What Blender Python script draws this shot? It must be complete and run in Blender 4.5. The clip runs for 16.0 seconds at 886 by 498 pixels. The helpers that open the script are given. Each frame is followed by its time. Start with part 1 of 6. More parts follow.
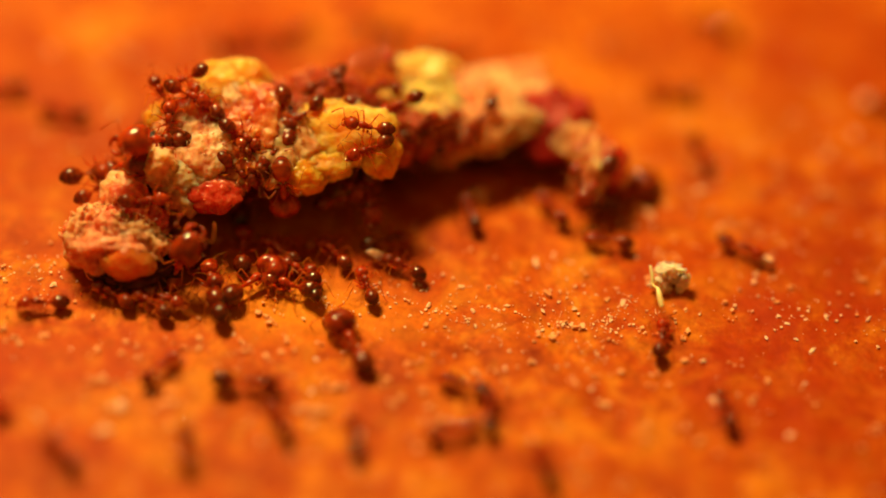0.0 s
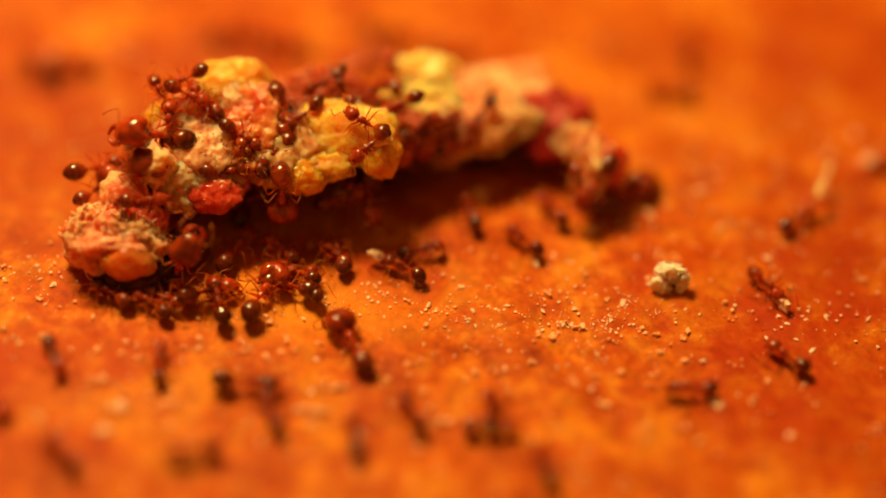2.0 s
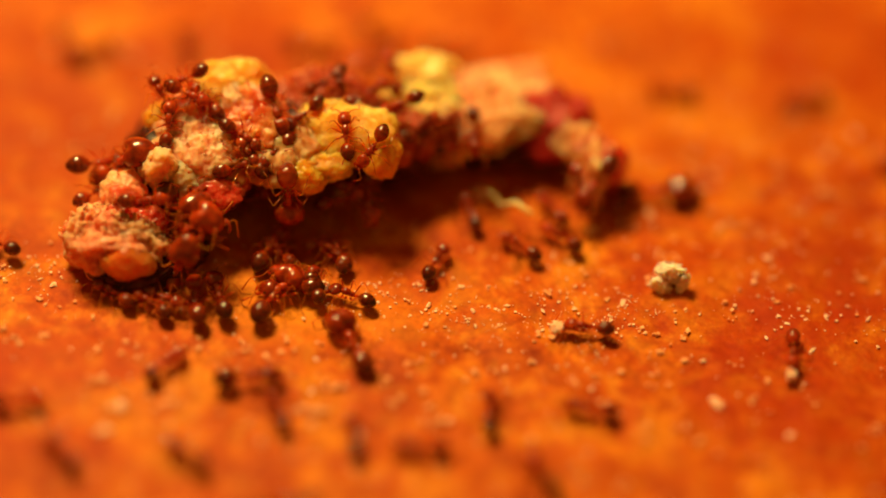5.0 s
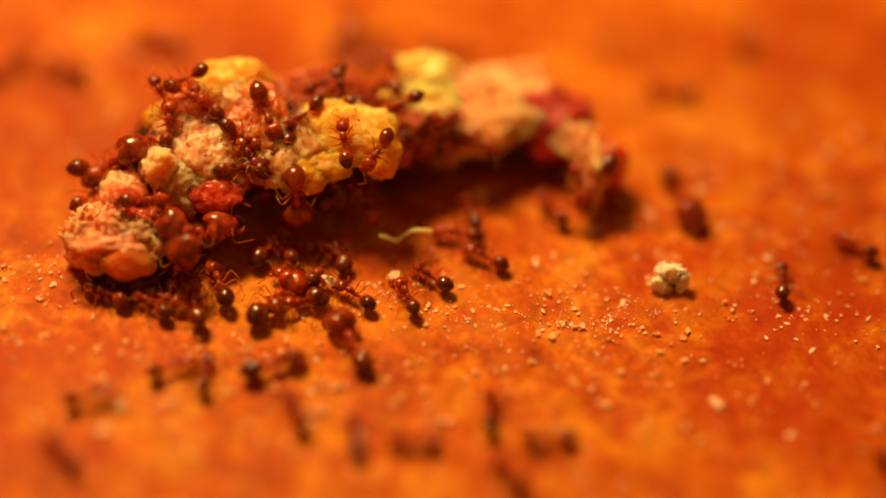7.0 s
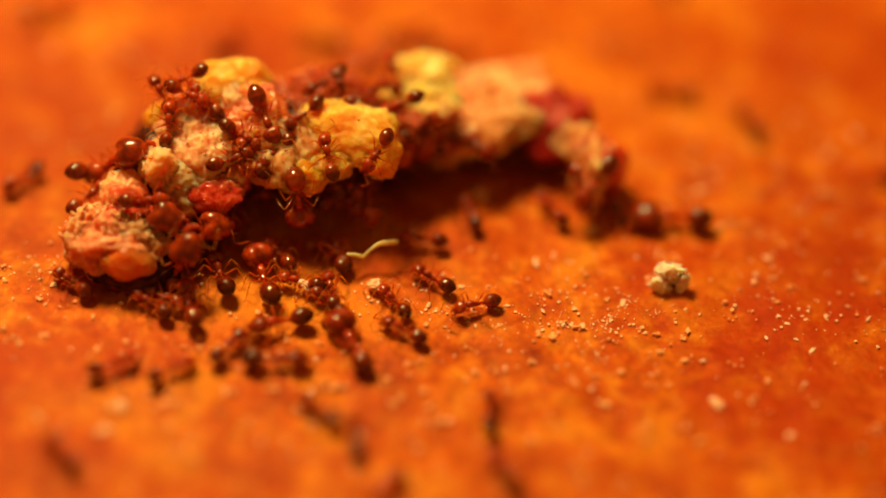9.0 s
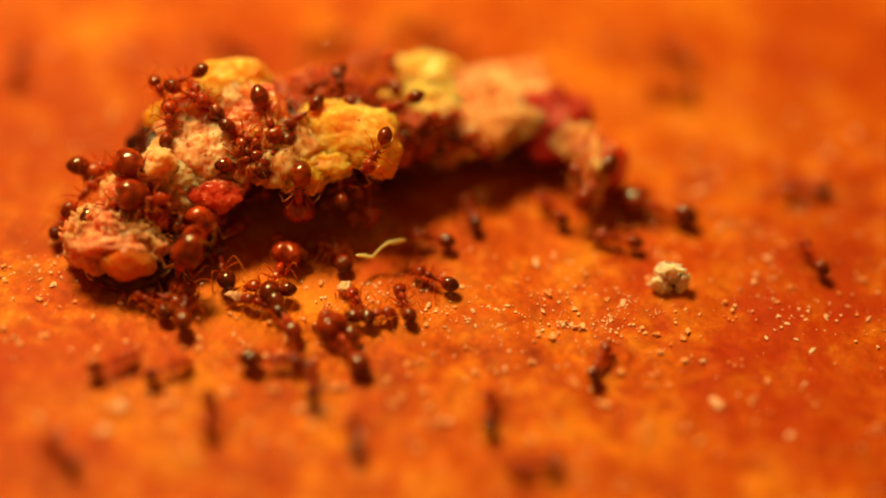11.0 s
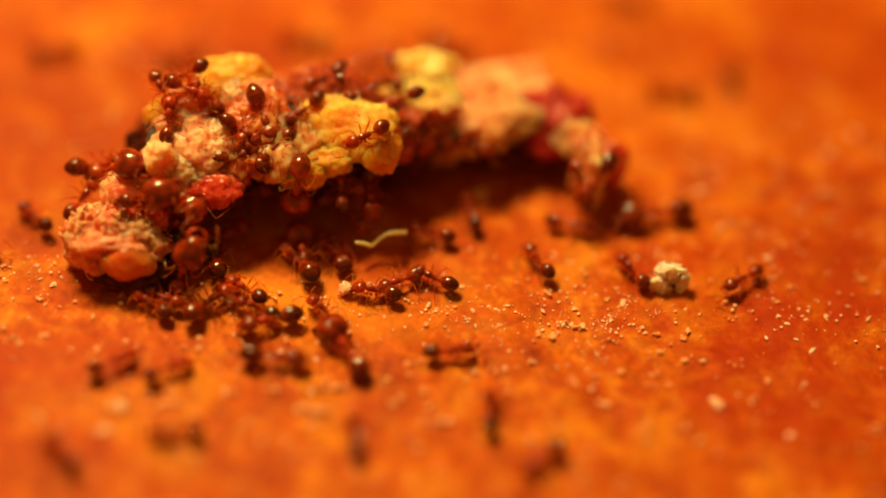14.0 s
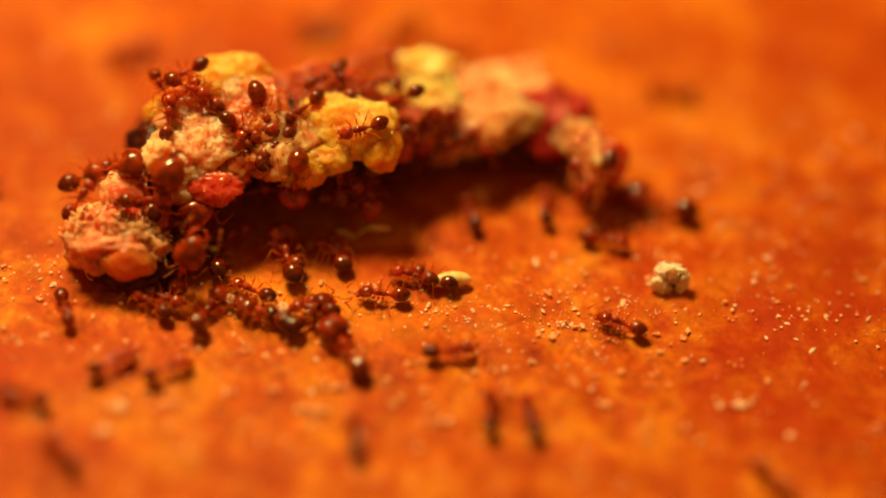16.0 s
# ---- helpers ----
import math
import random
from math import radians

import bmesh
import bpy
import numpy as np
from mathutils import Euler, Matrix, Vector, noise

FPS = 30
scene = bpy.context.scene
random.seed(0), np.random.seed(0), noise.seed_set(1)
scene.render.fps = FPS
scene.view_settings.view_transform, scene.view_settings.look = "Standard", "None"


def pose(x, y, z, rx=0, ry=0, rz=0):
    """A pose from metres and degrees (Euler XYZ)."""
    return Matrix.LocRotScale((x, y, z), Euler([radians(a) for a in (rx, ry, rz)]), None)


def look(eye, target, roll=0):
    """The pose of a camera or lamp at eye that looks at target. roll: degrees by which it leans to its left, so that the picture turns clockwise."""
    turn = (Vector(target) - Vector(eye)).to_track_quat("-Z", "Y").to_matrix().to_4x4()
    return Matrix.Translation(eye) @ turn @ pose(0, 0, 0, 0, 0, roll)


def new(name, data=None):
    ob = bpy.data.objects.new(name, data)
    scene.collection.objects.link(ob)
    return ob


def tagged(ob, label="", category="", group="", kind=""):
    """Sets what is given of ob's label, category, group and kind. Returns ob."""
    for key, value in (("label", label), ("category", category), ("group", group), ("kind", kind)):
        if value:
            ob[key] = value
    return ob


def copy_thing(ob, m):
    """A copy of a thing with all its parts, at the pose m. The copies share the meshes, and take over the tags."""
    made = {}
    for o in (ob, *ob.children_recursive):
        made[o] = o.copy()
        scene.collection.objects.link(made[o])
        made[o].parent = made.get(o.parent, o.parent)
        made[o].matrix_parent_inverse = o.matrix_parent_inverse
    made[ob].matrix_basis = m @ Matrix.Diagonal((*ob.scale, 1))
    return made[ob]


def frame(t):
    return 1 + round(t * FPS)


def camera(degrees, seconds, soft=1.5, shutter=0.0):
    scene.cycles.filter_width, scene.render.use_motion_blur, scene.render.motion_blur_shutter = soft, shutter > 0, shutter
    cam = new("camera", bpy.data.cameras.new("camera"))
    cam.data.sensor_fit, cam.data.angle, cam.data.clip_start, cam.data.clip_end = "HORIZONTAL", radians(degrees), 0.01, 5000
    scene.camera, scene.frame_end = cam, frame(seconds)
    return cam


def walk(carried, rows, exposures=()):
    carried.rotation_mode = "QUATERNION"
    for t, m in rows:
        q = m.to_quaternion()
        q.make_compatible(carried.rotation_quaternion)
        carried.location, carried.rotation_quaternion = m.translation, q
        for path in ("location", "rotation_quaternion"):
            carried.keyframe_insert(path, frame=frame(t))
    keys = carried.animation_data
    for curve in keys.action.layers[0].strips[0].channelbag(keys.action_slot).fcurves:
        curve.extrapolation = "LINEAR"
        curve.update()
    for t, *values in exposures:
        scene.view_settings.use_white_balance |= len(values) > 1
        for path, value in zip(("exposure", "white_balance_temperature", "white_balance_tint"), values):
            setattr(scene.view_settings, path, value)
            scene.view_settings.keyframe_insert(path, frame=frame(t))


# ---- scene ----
MM = 0.001


def at(x, y, z, rx=0, ry=0, rz=0):
    """A pose from millimetres and degrees."""
    return pose(x * MM, y * MM, z * MM, rx, ry, rz)


# ---- camera: a macro lens on a stand, ten centimetres from the subject ----
cam = camera(22.0, 16.0, soft=1.8)
EYE, AIM = (0, -0.0674, 0.0749), (0, 0, 0)
walk(cam, [(0.0, look(EYE, AIM, 3.5)), (16.0, look(EYE, AIM, 3.5))], exposures=[(0.0, 0.0, 6500, 10), (16.0, 0.0, 6500, 10)])
cam.data.dof.use_dof = True
cam.data.dof.focus_distance = 0.0984
cam.data.dof.aperture_fstop = 6.2

# ---- light: one small warm lamp panel, up behind the scrap to its left, in a dim warm room ----
world = bpy.data.worlds.new("world")
scene.world = world
world.use_nodes = True
world.node_tree.nodes["Background"].inputs[0].default_value = (1.0, 0.45, 0.06, 1)
world.node_tree.nodes["Background"].inputs[1].default_value = 0.19
LAMP_UP, LAMP_TURN, LAMP_FAR = radians(57), radians(-34), 0.18   # elevation; turn from straight behind; distance
lamp = new("lamp", bpy.data.lights.new("lamp", "AREA"))
lamp.data.shape, lamp.data.size, lamp.data.size_y, lamp.data.energy, lamp.data.color = "RECTANGLE", 0.062, 0.026, 0.548, (1.0, 0.735, 0.24)
lamp.matrix_world = look((LAMP_FAR * math.sin(LAMP_TURN) * math.cos(LAMP_UP), LAMP_FAR * math.cos(LAMP_TURN) * math.cos(LAMP_UP), LAMP_FAR * math.sin(LAMP_UP)), (0, 0, 0))


# ---- materials ----
def material(name):
    mat = bpy.data.materials.new(name)
    mat.use_nodes = True
    return mat, mat.node_tree.nodes, mat.node_tree.links, mat.node_tree.nodes["Principled BSDF"]


def noise_node(nodes, links, where, scale, detail=5.0, rough=0.6, distort=0.0):
    n = nodes.new("ShaderNodeTexNoise")
    n.inputs["Scale"].default_value, n.inputs["Detail"].default_value = scale, detail
    n.inputs["Roughness"].default_value, n.inputs["Distortion"].default_value = rough, distort
    links.new(where, n.inputs["Vector"])
    return n.outputs["Fac"]


def ramp_node(nodes, links, fac, stops):
    r = nodes.new("ShaderNodeValToRGB")
    while len(r.color_ramp.elements) < len(stops):
        r.color_ramp.elements.new(0.5)
    for e, (p, c) in zip(r.color_ramp.elements, stops):
        e.position, e.color = p, (*c, 1)
    links.new(fac, r.inputs["Fac"])
    return r.outputs["Color"]


def mix_node(nodes, links, fac, a, b, how="MIX"):
    m = nodes.new("ShaderNodeMix")
    m.data_type, m.blend_type = "RGBA", how
    for sock, v in ((m.inputs["Factor"], fac), (m.inputs["A"], a), (m.inputs["B"], b)):
        if isinstance(v, bpy.types.NodeSocket):
            links.new(v, sock)
        else:
            sock.default_value = v if isinstance(v, float) else (*v, 1)
    return m.outputs["Result"]


def bump_node(nodes, links, bsdf, height, strength, distance):
    bp = nodes.new("ShaderNodeBump")
    bp.inputs["Strength"].default_value, bp.inputs["Distance"].default_value = strength, distance
    links.new(height, bp.inputs["Height"])
    links.new(bp.outputs[0], bsdf.inputs["Normal"])


def ground_material():
    mat, nodes, links, bsdf = material("orange_board")
    where = nodes.new("ShaderNodeTexCoord").outputs["Object"]
    big = noise_node(nodes, links, where, 60, 4, 0.6, 0.4)
    mid = noise_node(nodes, links, where, 260, 5, 0.65, 0.5)
    small = noise_node(nodes, links, where, 850, 4, 0.7, 0.3)
    fine = noise_node(nodes, links, where, 3200, 4, 0.75)
    mottle = noise_node(nodes, links, where, 1150, 3, 0.6, 0.6)
    col = ramp_node(nodes, links, big, [(0.30, (0.46, 0.040, 0.002)), (0.48, (0.60, 0.100, 0.001)), (0.70, (0.72, 0.190, 0.002))])
    blots = ramp_node(nodes, links, mid, [(0.34, (0.20, 0.006, 0.001)), (0.50, (0.56, 0.088, 0.002)), (0.63, (0.82, 0.29, 0.014))])
    col = mix_node(nodes, links, 0.8, col, blots)
    specks = ramp_node(nodes, links, small, [(0.30, (0.30, 0.012, 0.001)), (0.52, (0.60, 0.095, 0.002)), (0.70, (0.90, 0.34, 0.03))])
    col = mix_node(nodes, links, 0.42, col, specks)
    col = mix_node(nodes, links, 0.45, col, ramp_node(nodes, links, mottle, [(0.36, (0.52, 0.40, 0.35)), (0.50, (1.0, 1.0, 1.0)), (0.64, (1.22, 1.45, 1.5))]), "MULTIPLY")
    # old juice stains: a yellow one before the hollow, red ones at the sides; the darkest also carry lamp falloff in
    # their colour
    for cx, cy, rx, ry, tone, much in ((-5.8, -3.7, 6.0, 2.2, (0.88, 0.27, 0.006), 0.85), (-16.0, -8.4, 6.5, 4.0, (0.48, 0.045, 0.006), 0.7),
                                       (15.5, -6.8, 9.0, 5.0, (0.40, 0.025, 0.001), 0.8), (11.6, 10.0, 9.0, 3.5, (0.66, 0.17, 0.010), 0.55), (-17.5, 5.5, 9.0, 8.0, (0.40, 0.044, 0.002), 0.85), (17.6, 1.5, 6.0, 6.0, (0.34, 0.024, 0.001), 0.75), (13.2, -1.9, 8.0, 3.6, (0.42, 0.030, 0.001), 0.7), (-1.3, -1.7, 4.2, 2.4, (0.46, 0.045, 0.001), 0.6), (17.6, 13.6, 6.0, 5.0, (0.40, 0.036, 0.002), 0.8), (-8.5, 11.8, 7.0, 3.0, (0.36, 0.024, 0.001), 0.6)):
        place = nodes.new("ShaderNodeMapping")
        place.vector_type = "TEXTURE"
        place.inputs["Location"].default_value = (cx * MM, cy * MM, 0)
        place.inputs["Scale"].default_value = (rx * MM, ry * MM, 1)
        links.new(where, place.inputs["Vector"])
        reach = nodes.new("ShaderNodeVectorMath")
        reach.operation = "LENGTH"
        links.new(place.outputs[0], reach.inputs[0])
        wavy = nodes.new("ShaderNodeMath")
        wavy.operation = "MULTIPLY_ADD"
        links.new(mid, wavy.inputs[0])
        wavy.inputs[1].default_value = 1.6
        links.new(reach.outputs["Value"], wavy.inputs[2])
        mask = ramp_node(nodes, links, wavy.outputs[0], [(0.0, (much, much, much)), (0.9, (much, much, much)), (1.0, (0, 0, 0))])
        mask.node.color_ramp.elements[0].position = 0.35
        shrink = nodes.new("ShaderNodeMath")
        shrink.operation = "MULTIPLY"
        shrink.inputs[1].default_value = 0.52
        links.new(wavy.outputs[0], shrink.inputs[0])
        links.new(shrink.outputs[0], mask.node.inputs["Fac"])
        mask.node.color_ramp.elements[1].position = 0.45
        col = mix_node(nodes, links, mask, col, tone)
    grain = ramp_node(nodes, links, fine, [(0.32, (0.55, 0.42, 0.4)), (0.58, (1.0, 1.0, 1.0)), (0.74, (1.2, 1.35, 1.3))])
    col = mix_node(nodes, links, 0.4, col, grain, "MULTIPLY")
    links.new(col, bsdf.inputs["Base Color"])
    bsdf.inputs["Roughness"].default_value = 0.5
    bsdf.inputs["Specular IOR Level"].default_value = 0.08
    bump_node(nodes, links, bsdf, fine, 0.4, 0.00012)
    return mat


def flesh_material(name, dark, main, pale, rough=0.5, scale=500, gloss=0.35, soft=1.0, grit=0.6, relief=0.0002, deep=0.0010, juice=None):
    """Dried fruit flesh: stained in three shades, fibrous and finely grained; deep: how far light runs in it; juice: the colour of stains that run across the lumps."""
    mat, nodes, links, bsdf = material(name)
    where = nodes.new("ShaderNodeTexCoord").outputs["Object"]
    big = noise_node(nodes, links, where, scale, 5, 0.65, 0.5)
    fine = noise_node(nodes, links, where, scale * 10, 4, 0.7, 0.2)
    small = noise_node(nodes, links, where, scale * 2.8, 4, 0.7, 0.4)
    stretch = nodes.new("ShaderNodeMapping")
    stretch.inputs["Scale"].default_value = (1.0, 0.28, 0.28)
    stretch.inputs["Rotation"].default_value = (0, 0, radians(20))
    links.new(where, stretch.inputs["Vector"])
    strands = noise_node(nodes, links, stretch.outputs[0], scale * 7, 3, 0.6, 0.8)
    col = ramp_node(nodes, links, big, [(0.41, dark), (0.51, main), (0.63, pale)])
    col = mix_node(nodes, links, 0.4, col, ramp_node(nodes, links, small, [(0.36, dark), (0.52, main), (0.62, pale)]))
    col = mix_node(nodes, links, 0.5 * grit, col, ramp_node(nodes, links, strands, [(0.38, dark), (0.55, main), (0.68, pale)]))
    if juice:
        runs = noise_node(nodes, links, where, 430, 5, 0.7, 0.9)
        col = mix_node(nodes, links, ramp_node(nodes, links, runs, [(0.50, (0, 0, 0)), (0.55, (0.4, 0.4, 0.4)), (0.63, (0.8, 0.8, 0.8))]), col, juice)
    grain = ramp_node(nodes, links, fine, [(0.30, (0.75, 0.50, 0.40)), (0.55, (1, 1, 1)), (0.75, (1.1, 1.15, 1.1))])
    links.new(mix_node(nodes, links, grit, col, grain, "MULTIPLY"), bsdf.inputs["Base Color"])
    bsdf.inputs["Roughness"].default_value = rough
    bsdf.inputs["Specular IOR Level"].default_value = gloss
    bsdf.inputs["Coat Weight"].default_value = 0.4 * gloss
    bsdf.inputs["Coat Roughness"].default_value = 0.12
    bsdf.inputs["Subsurface Weight"].default_value = soft
    bsdf.inputs["Subsurface Radius"].default_value = (1.0, 0.7, 0.42)
    bsdf.inputs["Subsurface Scale"].default_value = deep
    bump_node(nodes, links, bsdf, mix_node(nodes, links, 0.5, fine, strands), 0.4, relief)
    return mat


def shell_material(name, dark, pale, rough, coat=0.0, glow=0.0, tip=None):
    """The glossy shell of an ant, a little different on each. tip: the colour towards the rear of a gaster, in faint bands."""
    mat, nodes, links, bsdf = material(name)
    coords = nodes.new("ShaderNodeTexCoord")
    where = coords.outputs["Object"]
    info = nodes.new("ShaderNodeObjectInfo")
    n = noise_node(nodes, links, where, 2500, 3, 0.6)
    col = ramp_node(nodes, links, n, [(0.35, dark), (0.65, pale)])
    if tip:
        split = nodes.new("ShaderNodeSeparateXYZ")
        links.new(coords.outputs["Generated"], split.inputs[0])
        bands = ramp_node(nodes, links, split.outputs["X"], [(0.10, (1, 1, 1)), (0.30, (0.75, 0.75, 0.75)), (0.33, (0.95, 0.95, 0.95)), (0.55, (0.55, 0.55, 0.55)), (0.58, (0.85, 0.85, 0.85)), (0.95, (0.0, 0.0, 0.0))])
        col = mix_node(nodes, links, bands, col, tip)
    tint = ramp_node(nodes, links, info.outputs["Random"], [(0.0, (0.62, 0.52, 0.4)), (1.0, (1.3, 1.25, 0.9))])
    links.new(mix_node(nodes, links, 1.0, col, tint, "MULTIPLY"), bsdf.inputs["Base Color"])
    bsdf.inputs["Roughness"].default_value = rough
    bsdf.inputs["Specular IOR Level"].default_value = 0.2
    bsdf.inputs["Coat Weight"].default_value = 0.65 * coat
    bsdf.inputs["Coat IOR"].default_value = 1.6
    bsdf.inputs["Coat Roughness"].default_value = 0.03
    bsdf.inputs["Subsurface Weight"].default_value = glow
    bsdf.inputs["Subsurface Radius"].default_value = (1.0, 0.25, 0.06)
    bsdf.inputs["Subsurface Scale"].default_value = 0.0010
    bump_node(nodes, links, bsdf, noise_node(nodes, links, where, 9000, 2), 0.12, 0.00001)
    return mat


GROUND = ground_material()
YELLOW = flesh_material("yellow_pulp", (0.88, 0.31, 0.025), (0.93, 0.46, 0.06), (0.96, 0.62, 0.22), 0.55, 520, 0.2, 1.0, 0.5, 0.00006, 0.0014, (0.84, 0.24, 0.02))
HONEY = flesh_material("honey_pulp", (0.80, 0.20, 0.01), (0.92, 0.36, 0.02), (0.95, 0.54, 0.07), 0.3, 480, 0.35, 1.0, 0.3, 0.00004, 0.0016, (0.72, 0.12, 0.01))
PALE = flesh_material("pale_pulp", (0.78, 0.18, 0.07), (0.90, 0.38, 0.18), (0.95, 0.56, 0.34), 0.4, 620, 0.35, 1.0, 0.6, 0.00015, 0.0010, (0.66, 0.07, 0.02))
CREAM = flesh_material("cream_pulp", (0.92, 0.33, 0.16), (0.95, 0.47, 0.26), (0.98, 0.64, 0.44), 0.4, 800, 0.4, 1.0, 0.7, 0.00014, 0.0009, (0.70, 0.10, 0.025))
PINK = flesh_material("pink_pulp", (0.76, 0.18, 0.07), (0.87, 0.33, 0.16), (0.92, 0.50, 0.29), 0.4, 500, 0.35, 1.0, 0.4, 0.00008, 0.0012, (0.64, 0.06, 0.02))
PEACH = flesh_material("peach_pulp", (0.80, 0.24, 0.08), (0.90, 0.44, 0.19), (0.95, 0.62, 0.36), 0.45, 480, 0.3, 1.0, 0.6, 0.00010, 0.0014, (0.74, 0.14, 0.03))
LEMON = flesh_material("lemon_pulp", (0.90, 0.44, 0.07), (0.95, 0.60, 0.15), (0.97, 0.72, 0.30), 0.5, 480, 0.25, 1.0, 0.5, 0.00008, 0.0014)
TUFT = flesh_material("tuft_pulp", (0.92, 0.33, 0.14), (0.95, 0.45, 0.24), (0.97, 0.57, 0.37), 0.5, 520, 0.25, 1.0, 0.5, 0.00008, 0.0012)
RED = flesh_material("red_pulp", (0.52, 0.018, 0.008), (0.74, 0.055, 0.024), (0.90, 0.25, 0.13), 0.2, 700, 0.5, 1.0, 0.5, 0.00004, 0.0010)
CRIMSON = flesh_material("crimson_pulp", (0.28, 0.008, 0.007), (0.44, 0.018, 0.015), (0.60, 0.07, 0.04), 0.4, 450, 0.15)
# red pulp made near black: the hollow's shade is put into its colour
SHADED_RED = flesh_material("dark_red_pulp", (0.025, 0.002, 0.001), (0.07, 0.005, 0.003), (0.22, 0.024, 0.008), 0.4, 500, 0.15)
ROSE = flesh_material("rose_pulp", (0.62, 0.06, 0.025), (0.86, 0.26, 0.12), (0.95, 0.52, 0.34), 0.35, 560, 0.4, 1.0, 0.5, 0.00008, 0.0014)
MEAL = flesh_material("mealy_pulp", (0.74, 0.10, 0.04), (0.90, 0.31, 0.16), (0.97, 0.58, 0.42), 0.4, 900, 0.35, 1.0, 0.7, 0.00012, 0.0007, (0.66, 0.07, 0.02))
RUST = flesh_material("rust_pulp", (0.50, 0.040, 0.010), (0.74, 0.16, 0.036), (0.90, 0.40, 0.13), 0.35, 520, 0.35, 1.0, 0.5, 0.00008, 0.0012)
BRICK = flesh_material("brick_pulp", (0.24, 0.012, 0.004), (0.42, 0.040, 0.008), (0.62, 0.13, 0.028), 0.45, 480, 0.2)
DROP = flesh_material("orange_drop", (0.74, 0.07, 0.006), (0.86, 0.15, 0.02), (0.94, 0.32, 0.09), 0.2, 420, 0.45, 1.0, 0.2, 0.00003, 0.0022)
CRUMB = flesh_material("dry_crumb", (0.92, 0.56, 0.44), (0.96, 0.68, 0.58), (0.98, 0.80, 0.74), 0.7, 1500, 0.3, 1.0, 0.15, 0.00001, 0.0006)
AMBER = shell_material("amber_shell", (0.19, 0.014, 0.003), (0.45, 0.050, 0.005), 0.25, 0.9, 0.7)
LEG = shell_material("leg_shell", (0.26, 0.022, 0.003), (0.56, 0.085, 0.009), 0.3, 0.6, 0.8)
BROWN = shell_material("dark_brown_shell", (0.26, 0.024, 0.003), (0.44, 0.056, 0.005), 0.22, 1.0, 0.8, (0.08, 0.006, 0.001))
EYE_BLACK = shell_material("eye_shell", (0.006, 0.004, 0.004), (0.012, 0.008, 0.006), 0.2)
GRAIN = flesh_material("crumb_grain", (0.94, 0.44, 0.30), (0.97, 0.57, 0.43), (0.98, 0.70, 0.58), 0.7, 1500, 0.3, 0.7, 0.15, 0.00001, 0.0001)
DUST = flesh_material("crumb_dust", (0.94, 0.50, 0.32), (0.97, 0.64, 0.46), (0.98, 0.76, 0.62), 0.7, 1500, 0.2, 0.0, 0.1, 0.00001)
TAN = flesh_material("tan_dust", (0.74, 0.22, 0.07), (0.88, 0.38, 0.17), (0.94, 0.56, 0.34), 0.7, 1500, 0.2, 0.0, 0.1, 0.00001)
FIBRE = flesh_material("straw_fibre", (0.88, 0.52, 0.18), (0.94, 0.70, 0.34), (0.97, 0.82, 0.54), 0.5, 1500, 0.3, 0.8, 0.2, 0.00002, 0.0004)


# ---- mesh helpers ----
def mesh_of(name, bm, mat, smooth=True):
    me = bpy.data.meshes.new(name)
    bm.to_mesh(me)
    bm.free()
    me.materials.append(mat)
    for p in me.polygons:
        p.use_smooth = smooth
    return me


def part(name, bm, mat, parent, label="", m=None):
    ob = new(name, mesh_of(name, bm, mat))
    ob.parent = parent
    if m is not None:
        ob.matrix_basis = m
    return tagged(ob, label)


def blob(bm, centre, radii, detail=3, bend=None):
    """An ellipsoid in millimetres; bend(v) reshapes its unit sphere."""
    made = bmesh.ops.create_icosphere(bm, subdivisions=detail, radius=1.0)["verts"]
    for v in made:
        p = bend(v.co.copy()) if bend else v.co
        v.co = Vector((centre[0] + p.x * radii[0], centre[1] + p.y * radii[1], centre[2] + p.z * radii[2])) * MM
    return made


def tube(bm, points, radii, sides=7):
    """A tapered tube through points in millimetres, closed at both ends."""
    pts, radii = [Vector(p) for p in points], [float(r) for r in radii]
    rings = []
    for i, p in enumerate(pts):
        along = (pts[min(i + 1, len(pts) - 1)] - pts[max(i - 1, 0)]).normalized()
        side = along.cross(Vector((0.13, 0.21, 0.97))).normalized()
        up = side.cross(along)
        rings.append([bm.verts.new((p + radii[i] * (math.cos(k * math.tau / sides) * side + math.sin(k * math.tau / sides) * up)) * MM) for k in range(sides)])
    for r, q in zip(rings, rings[1:]):
        for k in range(sides):
            bm.faces.new((r[k], r[(k + 1) % sides], q[(k + 1) % sides], q[k]))
    bm.faces.new(rings[0][::-1])
    bm.faces.new(rings[-1])
    bmesh.ops.recalc_face_normals(bm, faces=bm.faces)


def smooth_line(points, steps=4):
    """A Catmull-Rom line through points."""
    p = [Vector(q) for q in points]
    p = [2 * p[0] - p[1], *p, 2 * p[-1] - p[-2]]
    out = []
    for a, b, c, d in zip(p, p[1:], p[2:], p[3:]):
        for k in range(steps):
            t = k / steps
            out.append(0.5 * ((2 * b) + (c - a) * t + (2 * a - 5 * b + 4 * c - d) * t * t + (3 * b - a - 3 * c + d) * t ** 3))
    return out + [p[-2]]
